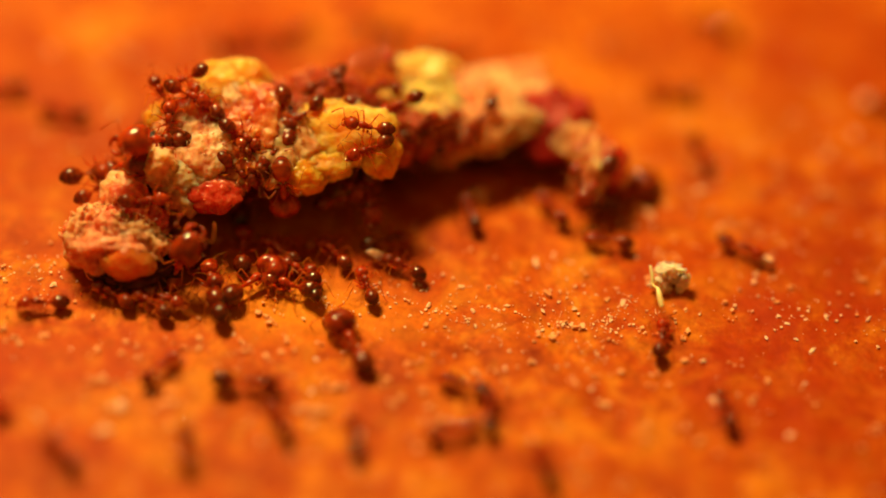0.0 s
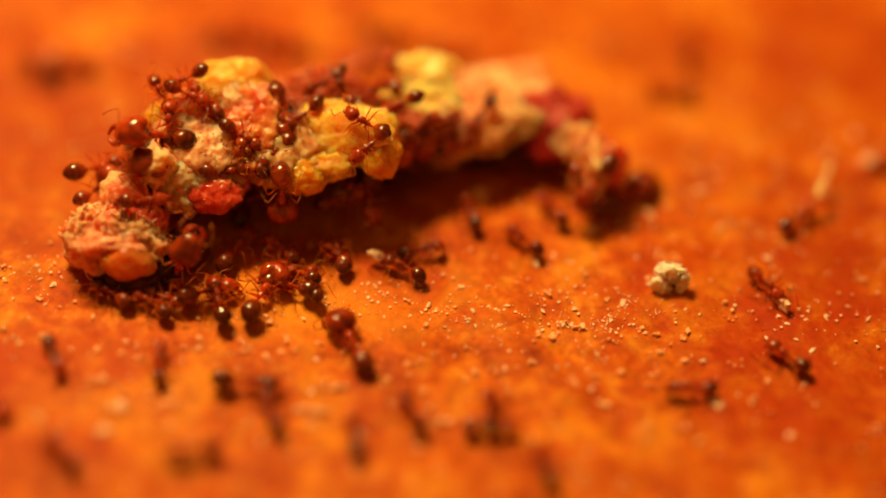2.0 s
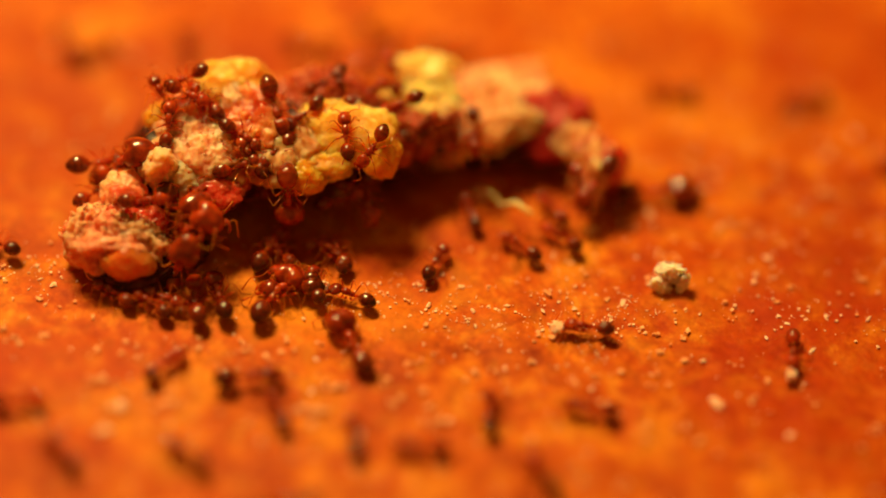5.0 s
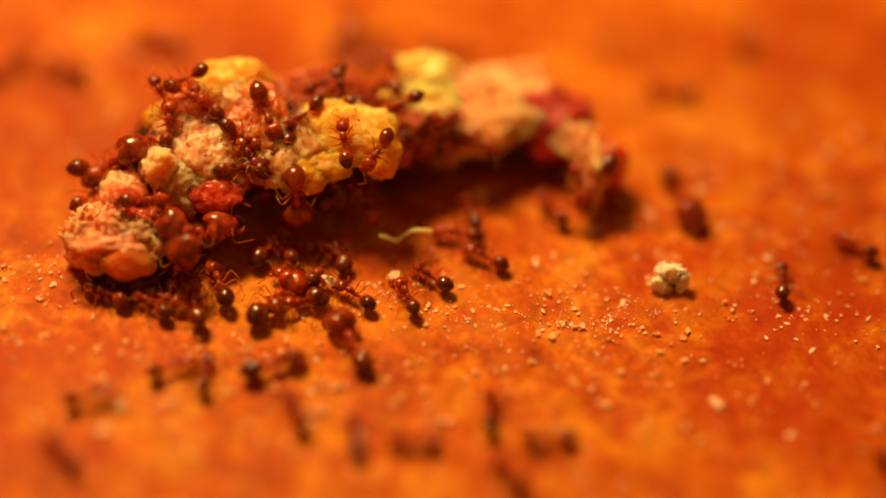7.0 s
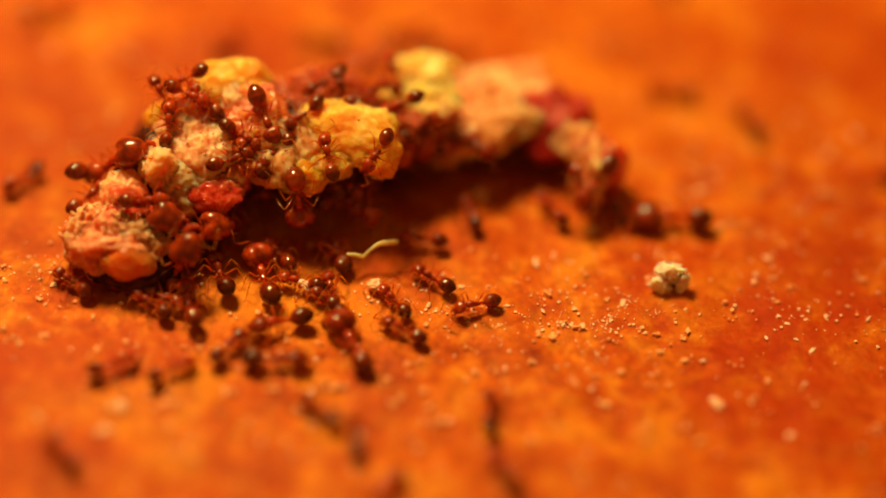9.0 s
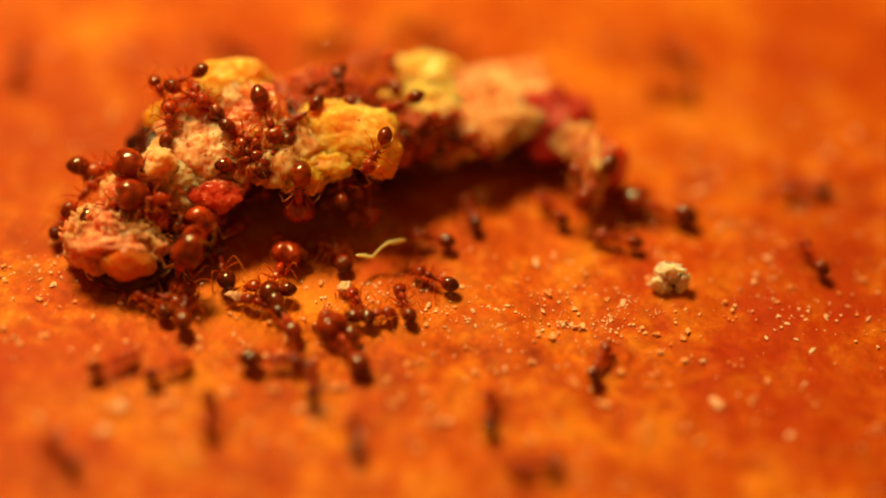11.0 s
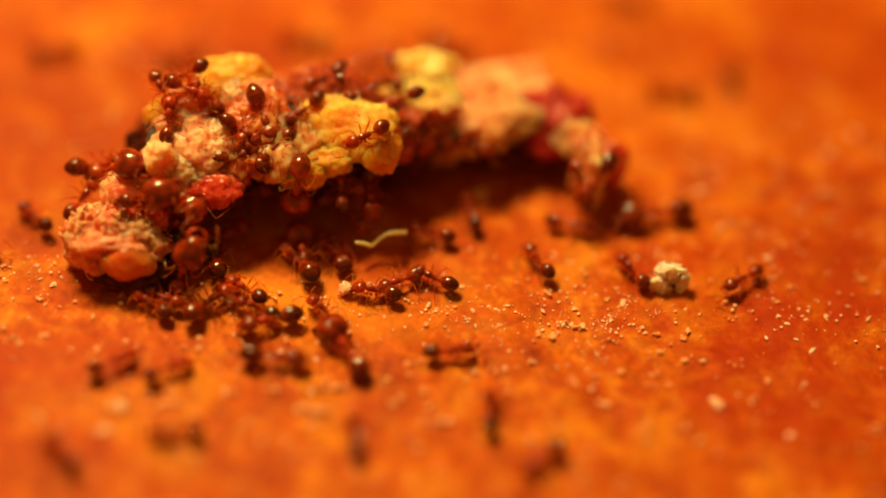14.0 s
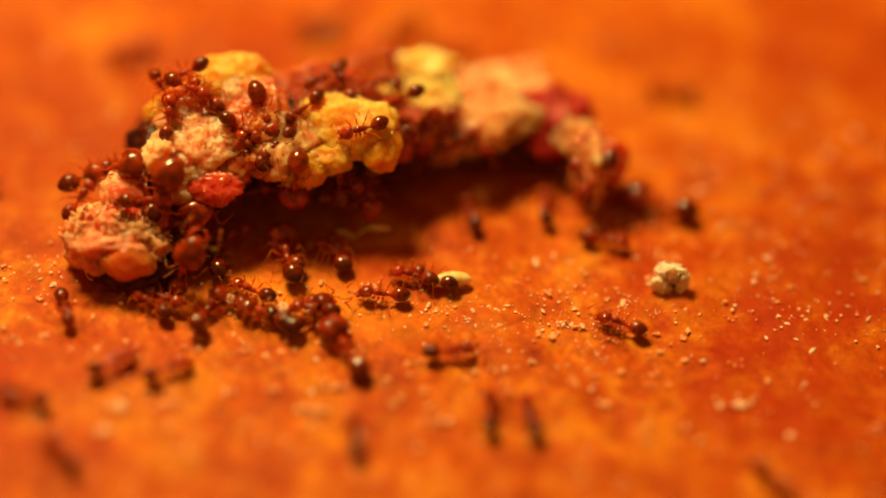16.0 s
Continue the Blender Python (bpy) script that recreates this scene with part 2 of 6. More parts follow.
# ---- the board ----
def build_ground():
    """A painted board: finely uneven where the lens sees it, plain beyond."""
    n, half = 260, 38.0
    far = 6000.0
    line = [-far, -900.0, -120.0, *np.linspace(-half, half, n), 120.0, 900.0, far]
    verts = []
    for y in line:
        for x in line:
            near = max(0.0, 1 - max(abs(x), abs(y)) / half)
            p = Vector((x, y, 0))
            h = 0.10 * noise.noise(p * 0.35) + 0.05 * noise.noise(p * 1.1) + 0.025 * noise.noise(p * 3.4)
            verts.append((x * MM, y * MM, (h * min(1, near * 4) - 0.05) * MM))
    w = len(line)
    faces = [(j * w + i, j * w + i + 1, (j + 1) * w + i + 1, (j + 1) * w + i) for j in range(w - 1) for i in range(w - 1)]
    me = bpy.data.meshes.new("ground")
    me.from_pydata(verts, [], faces)
    me.materials.append(GROUND)
    for p in me.polygons:
        p.use_smooth = True
    return tagged(new("ground", me), "orange-red weathered board, mottled, strewn with fine pale crumbs", "ground", "", "structure")


build_ground()


# ---- the food scrap: lumps of dried fruit that arch over a dark hollow ----
def lump(thing, centre, radii, mat, rough=0.22, seed=0, detail=5, turn=(0, 0, 0), square=0.0, grit=0.05, label=""):
    """One uneven, torn lump. square pushes it towards a block, rough is the large relief, grit the small, both in parts of its size."""
    bm = bmesh.new()
    made = bmesh.ops.create_icosphere(bm, subdivisions=detail, radius=1.0)["verts"]
    off = Vector((seed * 7.3, seed * 3.1, -seed * 5.7))
    spin = Euler([radians(k) for k in turn]).to_matrix()
    size = sum(radii) / 3
    for v in made:
        d = v.co.normalized()
        flat = max(abs(d.x), abs(d.y), abs(d.z))
        r = 1 + square * (1 / flat - 1) * 0.8
        r += rough * (noise.fractal(d * 1.4 + off, 0.9, 2.0, 3) + 0.3 * noise.noise(d * 4.2 + off))
        p = Vector((d.x * radii[0], d.y * radii[1], d.z * radii[2])) * r
        q = p * 1.6 + off
        g = noise.fractal(q * 1.6, 0.8, 2.1, 4) + 0.5 * (0.35 - abs(noise.noise(q * 1.3)) * 1.6)
        # torn fibres and grains, finer than a tenth of a millimetre
        fine = noise.fractal(q * 7.0, 0.6, 2.2, 3) + 0.7 * abs(noise.noise(Vector((q.x * 9.0, q.y * 3.0, q.z * 3.0))))
        p += d * (size * grit * g + (0.012 + 0.25 * grit) * fine)
        v.co = (Vector(centre) + spin @ p) * MM
    return part("lump", bm, mat, thing, label)


scrap = tagged(new("food_scrap"), "crumbling scrap of dried yellow, pink and red fruit flesh", "food")
morsel = tagged(new("food_crumb"), "pale crumbly lump of fruit flesh on the board", "food")
lump(morsel, (-14.27, -1.87, 1.25), (2.05, 1.7, 1.35), MEAL, 0.25, 1, 6, grit=0.07, label="pale crumbly lump")
lump(morsel, (-13.45, -3.05, 1.28), (1.25, 0.78, 0.88), DROP, 0.12, 2, 5, grit=0.012, label="clear orange drop of pulp")
lump(morsel, (-13.77, -1.23, 2.05), (1.05, 0.8, 0.62), RED, 0.3, 3, 5, grit=0.03)
lump(morsel, (-12.51, -0.99, 1.90), (0.6, 0.6, 0.5), RED, 0.3, 32, 5, grit=0.03)
lump(morsel, (-13.91, -0.03, 2.40), (1.1, 1.0, 0.85), PINK, 0.22, 31, 5, grit=0.02, label="smooth pink pulp")
lump(morsel, (-15.84, -1.76, 1.15), (0.55, 0.9, 1.1), CREAM, 0.4, 44, 5, grit=0.1)
lump(morsel, (-15.10, -1.05, 2.00), (0.7, 0.6, 0.5), CREAM, 0.4, 54, 5, grit=0.1)
lump(morsel, (-13.30, -1.95, 2.15), (0.9, 0.45, 0.4), CREAM, 0.45, 55, 5, grit=0.1, label="heap of pale crystals")
lump(morsel, (-12.27, -2.26, 1.50), (0.5, 0.6, 0.6), CREAM, 0.4, 45, 5, grit=0.1)
# two added filler lumps, coloured as the shade under and beside the morsel
lump(morsel, (-13.42, -2.64, 0.50), (1.9, 1.4, 0.7), SHADED_RED, 0.25, 36, 5, label="filler pulp underneath, shade put into its colour")
lump(morsel, (-11.13, -1.60, 0.80), (0.95, 0.9, 0.9), SHADED_RED, 0.35, 38, 5, label="filler pulp beside the morsel, shade put into its colour")
lump(scrap, (-10.92, 1.60, 3.35), (2.05, 1.75, 0.9), CREAM, 0.25, 4, 6, (27, -5, 0), grit=0.05, label="pale crumbly crust")
lump(scrap, (-12.45, 0.85, 3.2), (0.95, 0.9, 1.5), TUFT, 0.3, 5, 6, (25, 0, 8), grit=0.035, label="pale fibrous pulp")
lump(scrap, (-11.60, 0.70, 2.85), (1.1, 0.9, 0.9), TUFT, 0.3, 56, 5, (27, 0, 0), grit=0.05)
lump(scrap, (-10.25, 0.17, 2.65), (1.35, 0.95, 0.62), RED, 0.22, 6, 6, (30, 0, -8), grit=0.008, label="glossy red flesh")
lump(scrap, (-11.29, 0.18, 2.30), (0.95, 0.9, 0.8), ROSE, 0.3, 46, 5, (30, 0, 0), grit=0.04)
lump(scrap, (-9.35, 0.55, 2.75), (0.8, 0.7, 0.5), RED, 0.35, 57, 5, (30, 10, 20), grit=0.02, label="wet red shred")
lump(scrap, (-11.95, 2.55, 3.95), (0.8, 0.7, 0.6), ROSE, 0.35, 58, 5, (27, 0, 0), grit=0.05)
lump(scrap, (-9.60, 2.30, 3.75), (0.7, 0.9, 0.6), ROSE, 0.35, 59, 5, (27, 0, 0), grit=0.05)
lump(scrap, (-12.92, 3.41, 3.50), (0.6, 0.7, 0.6), HONEY, 0.25, 7, 5, (27, -5, 0), grit=0.03)
lump(scrap, (-11.66, 3.78, 3.80), (1.2, 1.2, 0.8), DROP, 0.25, 47, 5, (27, -5, 0), grit=0.04)
lump(scrap, (-10.38, 3.09, 3.75), (0.85, 0.9, 0.8), RED, 0.25, 8, 5, (30, 0, 0))
lump(scrap, (-9.77, 4.95, 4.51), (1.6, 1.1, 0.7), YELLOW, 0.3, 9, 5, (28, -6, 8), 0.4)
lump(scrap, (-8.65, 2.66, 3.81), (1.8, 2.2, 1.0), RUST, 0.3, 10, 6, (27, -5, 0), grit=0.06)
lump(scrap, (-7.59, 1.75, 3.32), (1.4, 1.3, 0.95), PEACH, 0.25, 11, 5, (27, -5, 0), grit=0.02)
lump(scrap, (-4.59, 2.85, 3.96), (2.25, 1.5, 0.75), YELLOW, 0.2, 12, 6, (32, -8, -6), 0.12, 0.025, "yellow granular crust")
lump(scrap, (-3.04, 2.06, 3.63), (0.95, 1.05, 0.6), HONEY, 0.2, 41, 5, (32, -4, 10), 0.1, 0.03, "clear honey-coloured flesh")
lump(scrap, (-6.26, 1.01, 3.03), (1.05, 0.8, 0.6), HONEY, 0.25, 13, 5, (30, -4, 0), 0.1, 0.04)
lump(scrap, (-5.20, 1.65, 3.28), (0.95, 0.8, 0.55), YELLOW, 0.3, 42, 5, (30, -4, 0), 0.1, 0.04)
lump(scrap, (-6.73, 2.17, 3.52), (1.2, 1.2, 0.75), PEACH, 0.3, 43, 5, (28, -4, 0), 0.0, 0.02)
lump(scrap, (-5.86, 5.10, 3.21), (3.0, 1.8, 1.0), BRICK, 0.3, 14, 5, (25, 0, 0), grit=0.09)
# back wall of the hollow, darkened in colour to read as deep shade
lump(scrap, (-7.26, 4.46, 1.7), (6.0, 2.0, 2.4), SHADED_RED, 0.25, 15, 5, grit=0.08)
lump(scrap, (-1.46, 6.98, 3.36), (1.5, 1.3, 0.65), LEMON, 0.5, 16, 5, (28, -6, 10), 0.3)
lump(scrap, (0.85, 5.78, 2.31), (2.4, 1.9, 0.75), PEACH, 0.5, 17, 5, (27, -5, 0))
lump(scrap, (2.28, 7.81, 1.71), (2.9, 1.4, 0.7), PEACH, 0.5, 18, 5, (27, -5, 0))
lump(scrap, (-1.09, 5.81, 3.01), (1.6, 1.3, 0.7), LEMON, 0.5, 33, 5, (27, -5, 0))
lump(scrap, (-9.51, 3.88, 4.30), (0.65, 1.0, 0.65), CREAM, 0.3, 35, 5, (27, 0, 0), grit=0.04)
lump(scrap, (-7.63, 2.64, 3.95), (0.5, 0.8, 0.55), CREAM, 0.3, 48, 5, (27, 0, 0), grit=0.04)
# bridging flesh, enlarged to block lamp light through the gap beside the crust
lump(scrap, (-1.61, 4.50, 2.53), (1.8, 1.2, 0.8), BRICK, 0.4, 37, 5, (27, -5, 0))
# added out of sight under the crust, keeps lamp light off the hollow floor
lump(scrap, (-2.9, 3.5, 2.9), (1.5, 1.3, 0.8), BRICK, 0.3, 39, 5, (27, -5, 0))
lump(scrap, (4.54, 6.28, 2.0), (1.8, 1.7, 0.9), CRIMSON, 0.25, 19, 5, (27, -5, 0))
lump(scrap, (1.36, 5.56, 1.80), (0.6, 0.5, 0.7), PEACH, 0.45, 49, 5)
lump(scrap, (5.61, 5.36, 1.95), (0.9, 0.95, 0.7), PEACH, 0.5, 20, 5, (27, -5, 0))
lump(scrap, (6.40, 4.01, 1.25), (0.8, 1.4, 1.3), PEACH, 0.5, 21, 5, (25, 0, 0))
lump(scrap, (7.39, 4.40, 1.45), (0.7, 1.0, 1.1), RED, 0.25, 22, 5)
# fill behind the right hollow and the left end, shade in the colour
lump(scrap, (1.65, 5.8, 0.8), (4.9, 1.1, 1.1), SHADED_RED, 0.25, 23, 5, grit=0.08)
lump(scrap, (-12.73, 2.92, 1.6), (1.4, 2.0, 1.9), SHADED_RED, 0.25, 24, 5)


# ---- loose chips that cling to the scrap and the morsel ----
def chip_mesh(seed, mat):
    """A torn flake: a ball cut by a few planes, so that it keeps edges."""
    bm = bmesh.new()
    own, off = random.Random(seed), Vector((seed * 2.7, seed * 1.3, -seed * 3.9))
    cuts = [(Vector([own.gauss(0, 1) for _ in range(3)]).normalized(), own.uniform(0.35, 0.8)) for _ in range(9)]
    for v in bmesh.ops.create_icosphere(bm, subdivisions=3, radius=1.0)["verts"]:
        d = v.co.normalized()
        p = d * (1 + 0.5 * noise.noise(d * 1.1 + off))
        for way, far in cuts:
            p -= max(0.0, p.dot(way) - far) * way
        v.co = (p + 0.07 * noise.noise(d * 6 + off) * d) * MM
    dry = mat.copy()
    dry.node_tree.nodes["Principled BSDF"].inputs["Subsurface Scale"].default_value = 0.00025
    return mesh_of("chip", bm, dry)


CHIP_KINDS = [[chip_mesh(5 * i + k, mat) for k in range(4)] for i, mat in enumerate((YELLOW, PALE, PINK, RED, RUST, CREAM))]
chip_dice = random.Random(12)
TOPS = {thing: np.array([v.co / MM for ob in thing.children for v in ob.data.vertices]) for thing in (scrap, morsel)}


def top_of(thing, x, y):
    """The height of a thing's upper skin over a spot, in millimetres."""
    skin = TOPS[thing]
    skin = skin[(abs(skin[:, 0] - x) < 0.12) & (abs(skin[:, 1] - y) < 0.12)]
    return skin[:, 2].max() if len(skin) else None


# for each stretch: centre, spread, tilt of its face, how many, the largest size, and which pulp, most likely first
FINE, MIXED, COARSE = (0.05, 0.07, 0.10), (0.06, 0.08, 0.11, 0.15), (0.08, 0.12, 0.18, 0.26)
for thing, cx, cy, cz, sx, sy, tilt, count, sizes, kinds in (
        (morsel, -15.7, -1.8, 1.5, 0.8, 1.3, 25, 36, COARSE, (5, 5, 1)), (morsel, -14.8, -1.7, 2.2, 1.3, 1.1, 20, 70, MIXED, (1, 5, 5)), (morsel, -13.4, -1.9, 2.2, 1.2, 0.7, 20, 64, MIXED, (5, 1, 5)), (morsel, -12.2, -2.3, 1.8, 0.6, 0.9, 20, 24, MIXED, (5, 1, 5)), (scrap, -10.9, 1.6, 3.5, 1.7, 1.4, 27, 60, FINE, (5, 5, 5)), (scrap, -10.3, 0.0, 2.9, 1.0, 0.7, 27, 4, FINE, (3, 3, 4)),
        (scrap, -11.8, 3.3, 4.1, 1.7, 1.2, 27, 20, MIXED, (0, 0, 3)), (scrap, -8.6, 2.5, 4.2, 1.7, 2.0, 30, 26, FINE, (4, 2, 2, 0)), (scrap, -4.5, 2.6, 4.1, 2.2, 1.6, 27, 14, FINE, (0, 5)),
        (scrap, -5.5, 4.8, 3.6, 2.4, 1.2, 25, 20, MIXED, (4, 3, 2)), (scrap, 1.0, 5.6, 2.6, 2.2, 1.6, 27, 20, COARSE, (5, 1)), (scrap, 4.5, 5.9, 2.2, 1.5, 1.3, 27, 10, MIXED, (3, 2)),
        (scrap, 6.6, 4.4, 1.7, 0.8, 1.2, 30, 18, COARSE, (1, 5, 3))):
    for k in range(count):
        out, way = math.sqrt(chip_dice.random()), chip_dice.uniform(0, math.tau)
        x, y = cx + out * math.cos(way) * sx, cy + out * math.sin(way) * sy * math.cos(radians(tilt))
        z = top_of(thing, x, y)
        if z is None or z < cz - 2.2:
            continue
        r = chip_dice.choice(sizes)
        ob = new("chip", CHIP_KINDS[chip_dice.choice(kinds)][k % 4])
        ob.parent = thing
        ob.matrix_basis = at(x, y, z - 0.25 * r, chip_dice.uniform(0, 360), chip_dice.uniform(0, 360), chip_dice.uniform(0, 360))
        ob.scale = (r, r * chip_dice.uniform(0.6, 1.0), r * chip_dice.uniform(0.5, 0.9))


# ---- ants ----
def ant_model(name, s, head, tail, waist, label, group):
    """One ant, nose along +x, feet on z = 0. s: size of the body; head, tail: size of head and gaster against it; waist: length of the trunk against it."""
    top = tagged(new(name), label, "ant", group)
    h, b = 0.47 * s, waist * s
    # mesosoma: a humped trunk, high and broad in front, narrow and sloping behind
    bm = bmesh.new()
    tube(bm, smooth_line([(0.44 * b, 0, h + 0.01 * s), (0.34 * b, 0, h + 0.06 * s), (0.14 * b, 0, h + 0.09 * s), (-0.08 * b, 0, h + 0.02 * s), (-0.28 * b, 0, h + 0.0 * s), (-0.40 * b, 0, h - 0.06 * s)], 4),
         list(np.interp(np.linspace(0, 5, 21), range(6), [0.05 * s, 0.15 * s, 0.165 * s, 0.115 * s, 0.11 * s, 0.045 * s])), 14)
    trunk = part("mesosoma", bm, AMBER, top)
    for side in (1, -1):
        bm = bmesh.new()
        tube(bm, [(-0.26 * b, side * 0.055 * s, h + 0.07 * s), (-0.32 * b, side * 0.065 * s, h + 0.13 * s), (-0.37 * b, side * 0.07 * s, h + 0.17 * s)], [0.03 * s, 0.018 * s, 0.004 * s], 6)
        part("spine", bm, AMBER, trunk)
    # two waist nodes
    for x, r, up in ((-0.47, 0.055, 0.03), (-0.60, 0.075, 0.0)):
        bm = bmesh.new()
        blob(bm, (x * b, 0, h - 0.03 * s + up * s), (0.085 * b, r * s, (r + 0.045) * s), 2)
        part("petiole", bm, AMBER, top)
    # gaster: an egg with a pointed tip and faint rings
    bm = bmesh.new()

    def egg(v):
        r = 1 - 0.20 * v.x * v.x * (1 if v.x < 0 else 0.35)
        ring = 1 - 0.014 * max(0.0, math.sin(v.x * 9.0)) ** 6
        return Vector((v.x * (1.08 if v.x < 0 else 1.0), v.y * r * ring, v.z * r * ring))
    blob(bm, (-(0.62 * b + 0.40 * tail * s), 0, h + 0.01 * s), (0.42 * s * tail, 0.33 * s * tail, 0.32 * s * tail), 4, egg)
    part("gaster", bm, BROWN, top, "glossy dark brown gaster")
    # head, with the notch behind that large heads show
    hx = 0.43 * b + 0.31 * s * head
    hr = (0.35 * s * head, 0.29 * s * head, 0.23 * s * head)
    bm = bmesh.new()

    def skull(v):
        notch = 0.24 * (head - 0.7) * max(0.0, -v.x) * math.exp(-(v.y / 0.35) ** 2)
        return Vector((v.x + notch, v.y * (1 - 0.18 * v.x), v.z * (1 - 0.14 * v.x)))
    blob(bm, (0, 0, 0), hr, 4, skull)
    skull_ob = part("head", bm, AMBER, top, "", at(hx, 0, h + 0.02 * s, 0, 22, 0))
    for side in (1, -1):
        bm = bmesh.new()
        blob(bm, (0.22 * hr[0], side * 0.86 * hr[1], 0.32 * hr[2]), (0.055 * s, 0.03 * s, 0.05 * s), 2)
        part("eye", bm, EYE_BLACK, skull_ob, "black eye")
        bm = bmesh.new()
        tube(bm, smooth_line([(0.8 * hr[0], side * 0.5 * hr[1], -0.2 * hr[2]), (1.12 * hr[0], side * 0.52 * hr[1], -0.3 * hr[2]), (1.36 * hr[0], side * 0.10 * hr[1], -0.36 * hr[2])], 3),
             list(np.linspace(0.26, 0.07, 7) * hr[1]), 7)
        part("mandible", bm, AMBER, skull_ob)
        bm = bmesh.new()
        k = s * (0.78 + 0.22 * head)
        elbow = (0.45 * hr[0] + 0.26 * k, side * (0.3 * hr[1] + 0.46 * k), 0.24 * k)
        tube(bm, smooth_line([(0.72 * hr[0], side * 0.3 * hr[1], 0.35 * hr[2]), ((0.72 * hr[0] + elbow[0]) / 2, side * (0.3 * hr[1] + 0.22 * k), 0.24 * k), elbow,
                              (elbow[0] + 0.24 * k, elbow[1] - side * 0.02 * k, 0.10 * k), (elbow[0] + 0.52 * k, elbow[1] - side * 0.12 * k, -0.08 * k)], 4),
             list(np.interp(np.linspace(0, 4, 17), range(5), [0.022 * s, 0.019 * s, 0.019 * s, 0.024 * s, 0.038 * s])), 6)
        part("antenna", bm, LEG, skull_ob)
    # legs: coxa and thigh up and out, shin down, foot flat
    for x, fx, fy in ((0.30, 0.82, 0.74), (0.08, 0.10, 1.02), (-0.14, -0.84, 0.92)):
        for side in (1, -1):
            bm = bmesh.new()
            ex, ey = fx * s - x * b, side * (fy - 0.10) * s
            z0 = h - 0.10 * s
            tube(bm, [(0, 0, 0), (0.07 * ex, 0.10 * ey, -0.06 * s), (0.14 * ex, 0.16 * ey, -0.02 * s), (0.30 * ex, 0.32 * ey, 0.22 * s), (0.46 * ex, 0.48 * ey, 0.40 * s),
                      (0.52 * ex, 0.54 * ey, 0.40 * s), (0.68 * ex, 0.70 * ey, 0.08 * s), (0.80 * ex, 0.82 * ey, 0.09 * s - z0), (0.90 * ex, 0.91 * ey, 0.03 * s - z0), (ex, ey, 0.012 * s - z0)],
                 [0.055 * s, 0.056 * s, 0.026 * s, 0.038 * s, 0.022 * s, 0.019 * s, 0.022 * s, 0.013 * s, 0.010 * s, 0.009 * s], 7)
            part("leg", bm, LEG, top, "", at(x * b, side * 0.10 * s, z0))
    return top


MODELS = {}
ANT_KINDS = {
    "minor": ("ant", 1.0, 1.0, 0.98, 0.78, "small reddish-brown worker ant with a dark gaster", "worker ants"),
    "media": ("ant", 1.12, 1.2, 1.12, 0.82, "middle-sized reddish-brown ant with a dark glossy gaster", "worker ants"),
    "major": ("soldier_ant", 1.12, 2.1, 1.28, 0.92, "large soldier ant with a swollen amber-red head", "soldier ants"),
}


mood = random.Random(21)
RESTS = {}


def loosen(made, kind):
    """Give an ant a stance of its own: legs, gaster, head and feelers a little turned."""
    size = ANT_KINDS[kind][1]
    for o in made.children_recursive:
        stem = o.name.split(".")[0]
        rest = RESTS[kind][stem if stem != "leg" else (stem, round(o.location.x, 6), round(o.location.y, 6))]
        if stem == "leg":
            o.matrix_basis = rest @ pose(0, 0, 0, mood.uniform(-8, 8), 0, mood.uniform(-14, 14))
        elif stem == "gaster":
            hinge = 0.62 * size * ANT_KINDS[kind][4]
            o.matrix_basis = at(-hinge, 0, 0.47 * size, 0, mood.uniform(-10, 10), mood.uniform(-12, 12)) @ at(hinge, 0, -0.47 * size)
        elif stem == "head":
            o.matrix_basis = rest @ pose(0, 0, 0, 0, mood.uniform(-8, 14), mood.uniform(-12, 12))
        elif stem == "antenna":
            o.matrix_basis = pose(0, 0, 0, mood.uniform(-6, 6), mood.uniform(-12, 12), mood.uniform(-12, 12))
    return made


def ant(kind, m):
    """An ant of a kind at a pose: the first is built, the rest are copies."""
    if kind not in MODELS:
        made = MODELS[kind] = ant_model(*ANT_KINDS[kind])
        made.matrix_basis = m
        RESTS[kind] = {}
        for o in made.children_recursive:
            stem = o.name.split(".")[0]
            RESTS[kind][stem if stem != "leg" else (stem, round(o.location.x, 6), round(o.location.y, 6))] = o.matrix_basis.copy()
        return made
    return loosen(copy_thing(MODELS[kind], m), kind)


# ---- small things: crumbs, a fibre, a grub ----
def crumb_mesh(size, seed):
    bm = bmesh.new()
    off = Vector((seed * 1.7, -seed * 2.3, seed * 0.9))
    own = random.Random(seed)
    for v in bmesh.ops.create_icosphere(bm, subdivisions=1, radius=1.0)["verts"]:
        d = v.co.normalized()
        v.co = d * (1 + 0.9 * noise.noise(d * 1.3 + off) + 0.35 * noise.noise(d * 3.1 + off) + 0.12 * noise.noise(d * 8 + off)) * size * MM
        v.co *= own.uniform(0.55, 1.25)
        v.co.z *= 0.8
    return bm


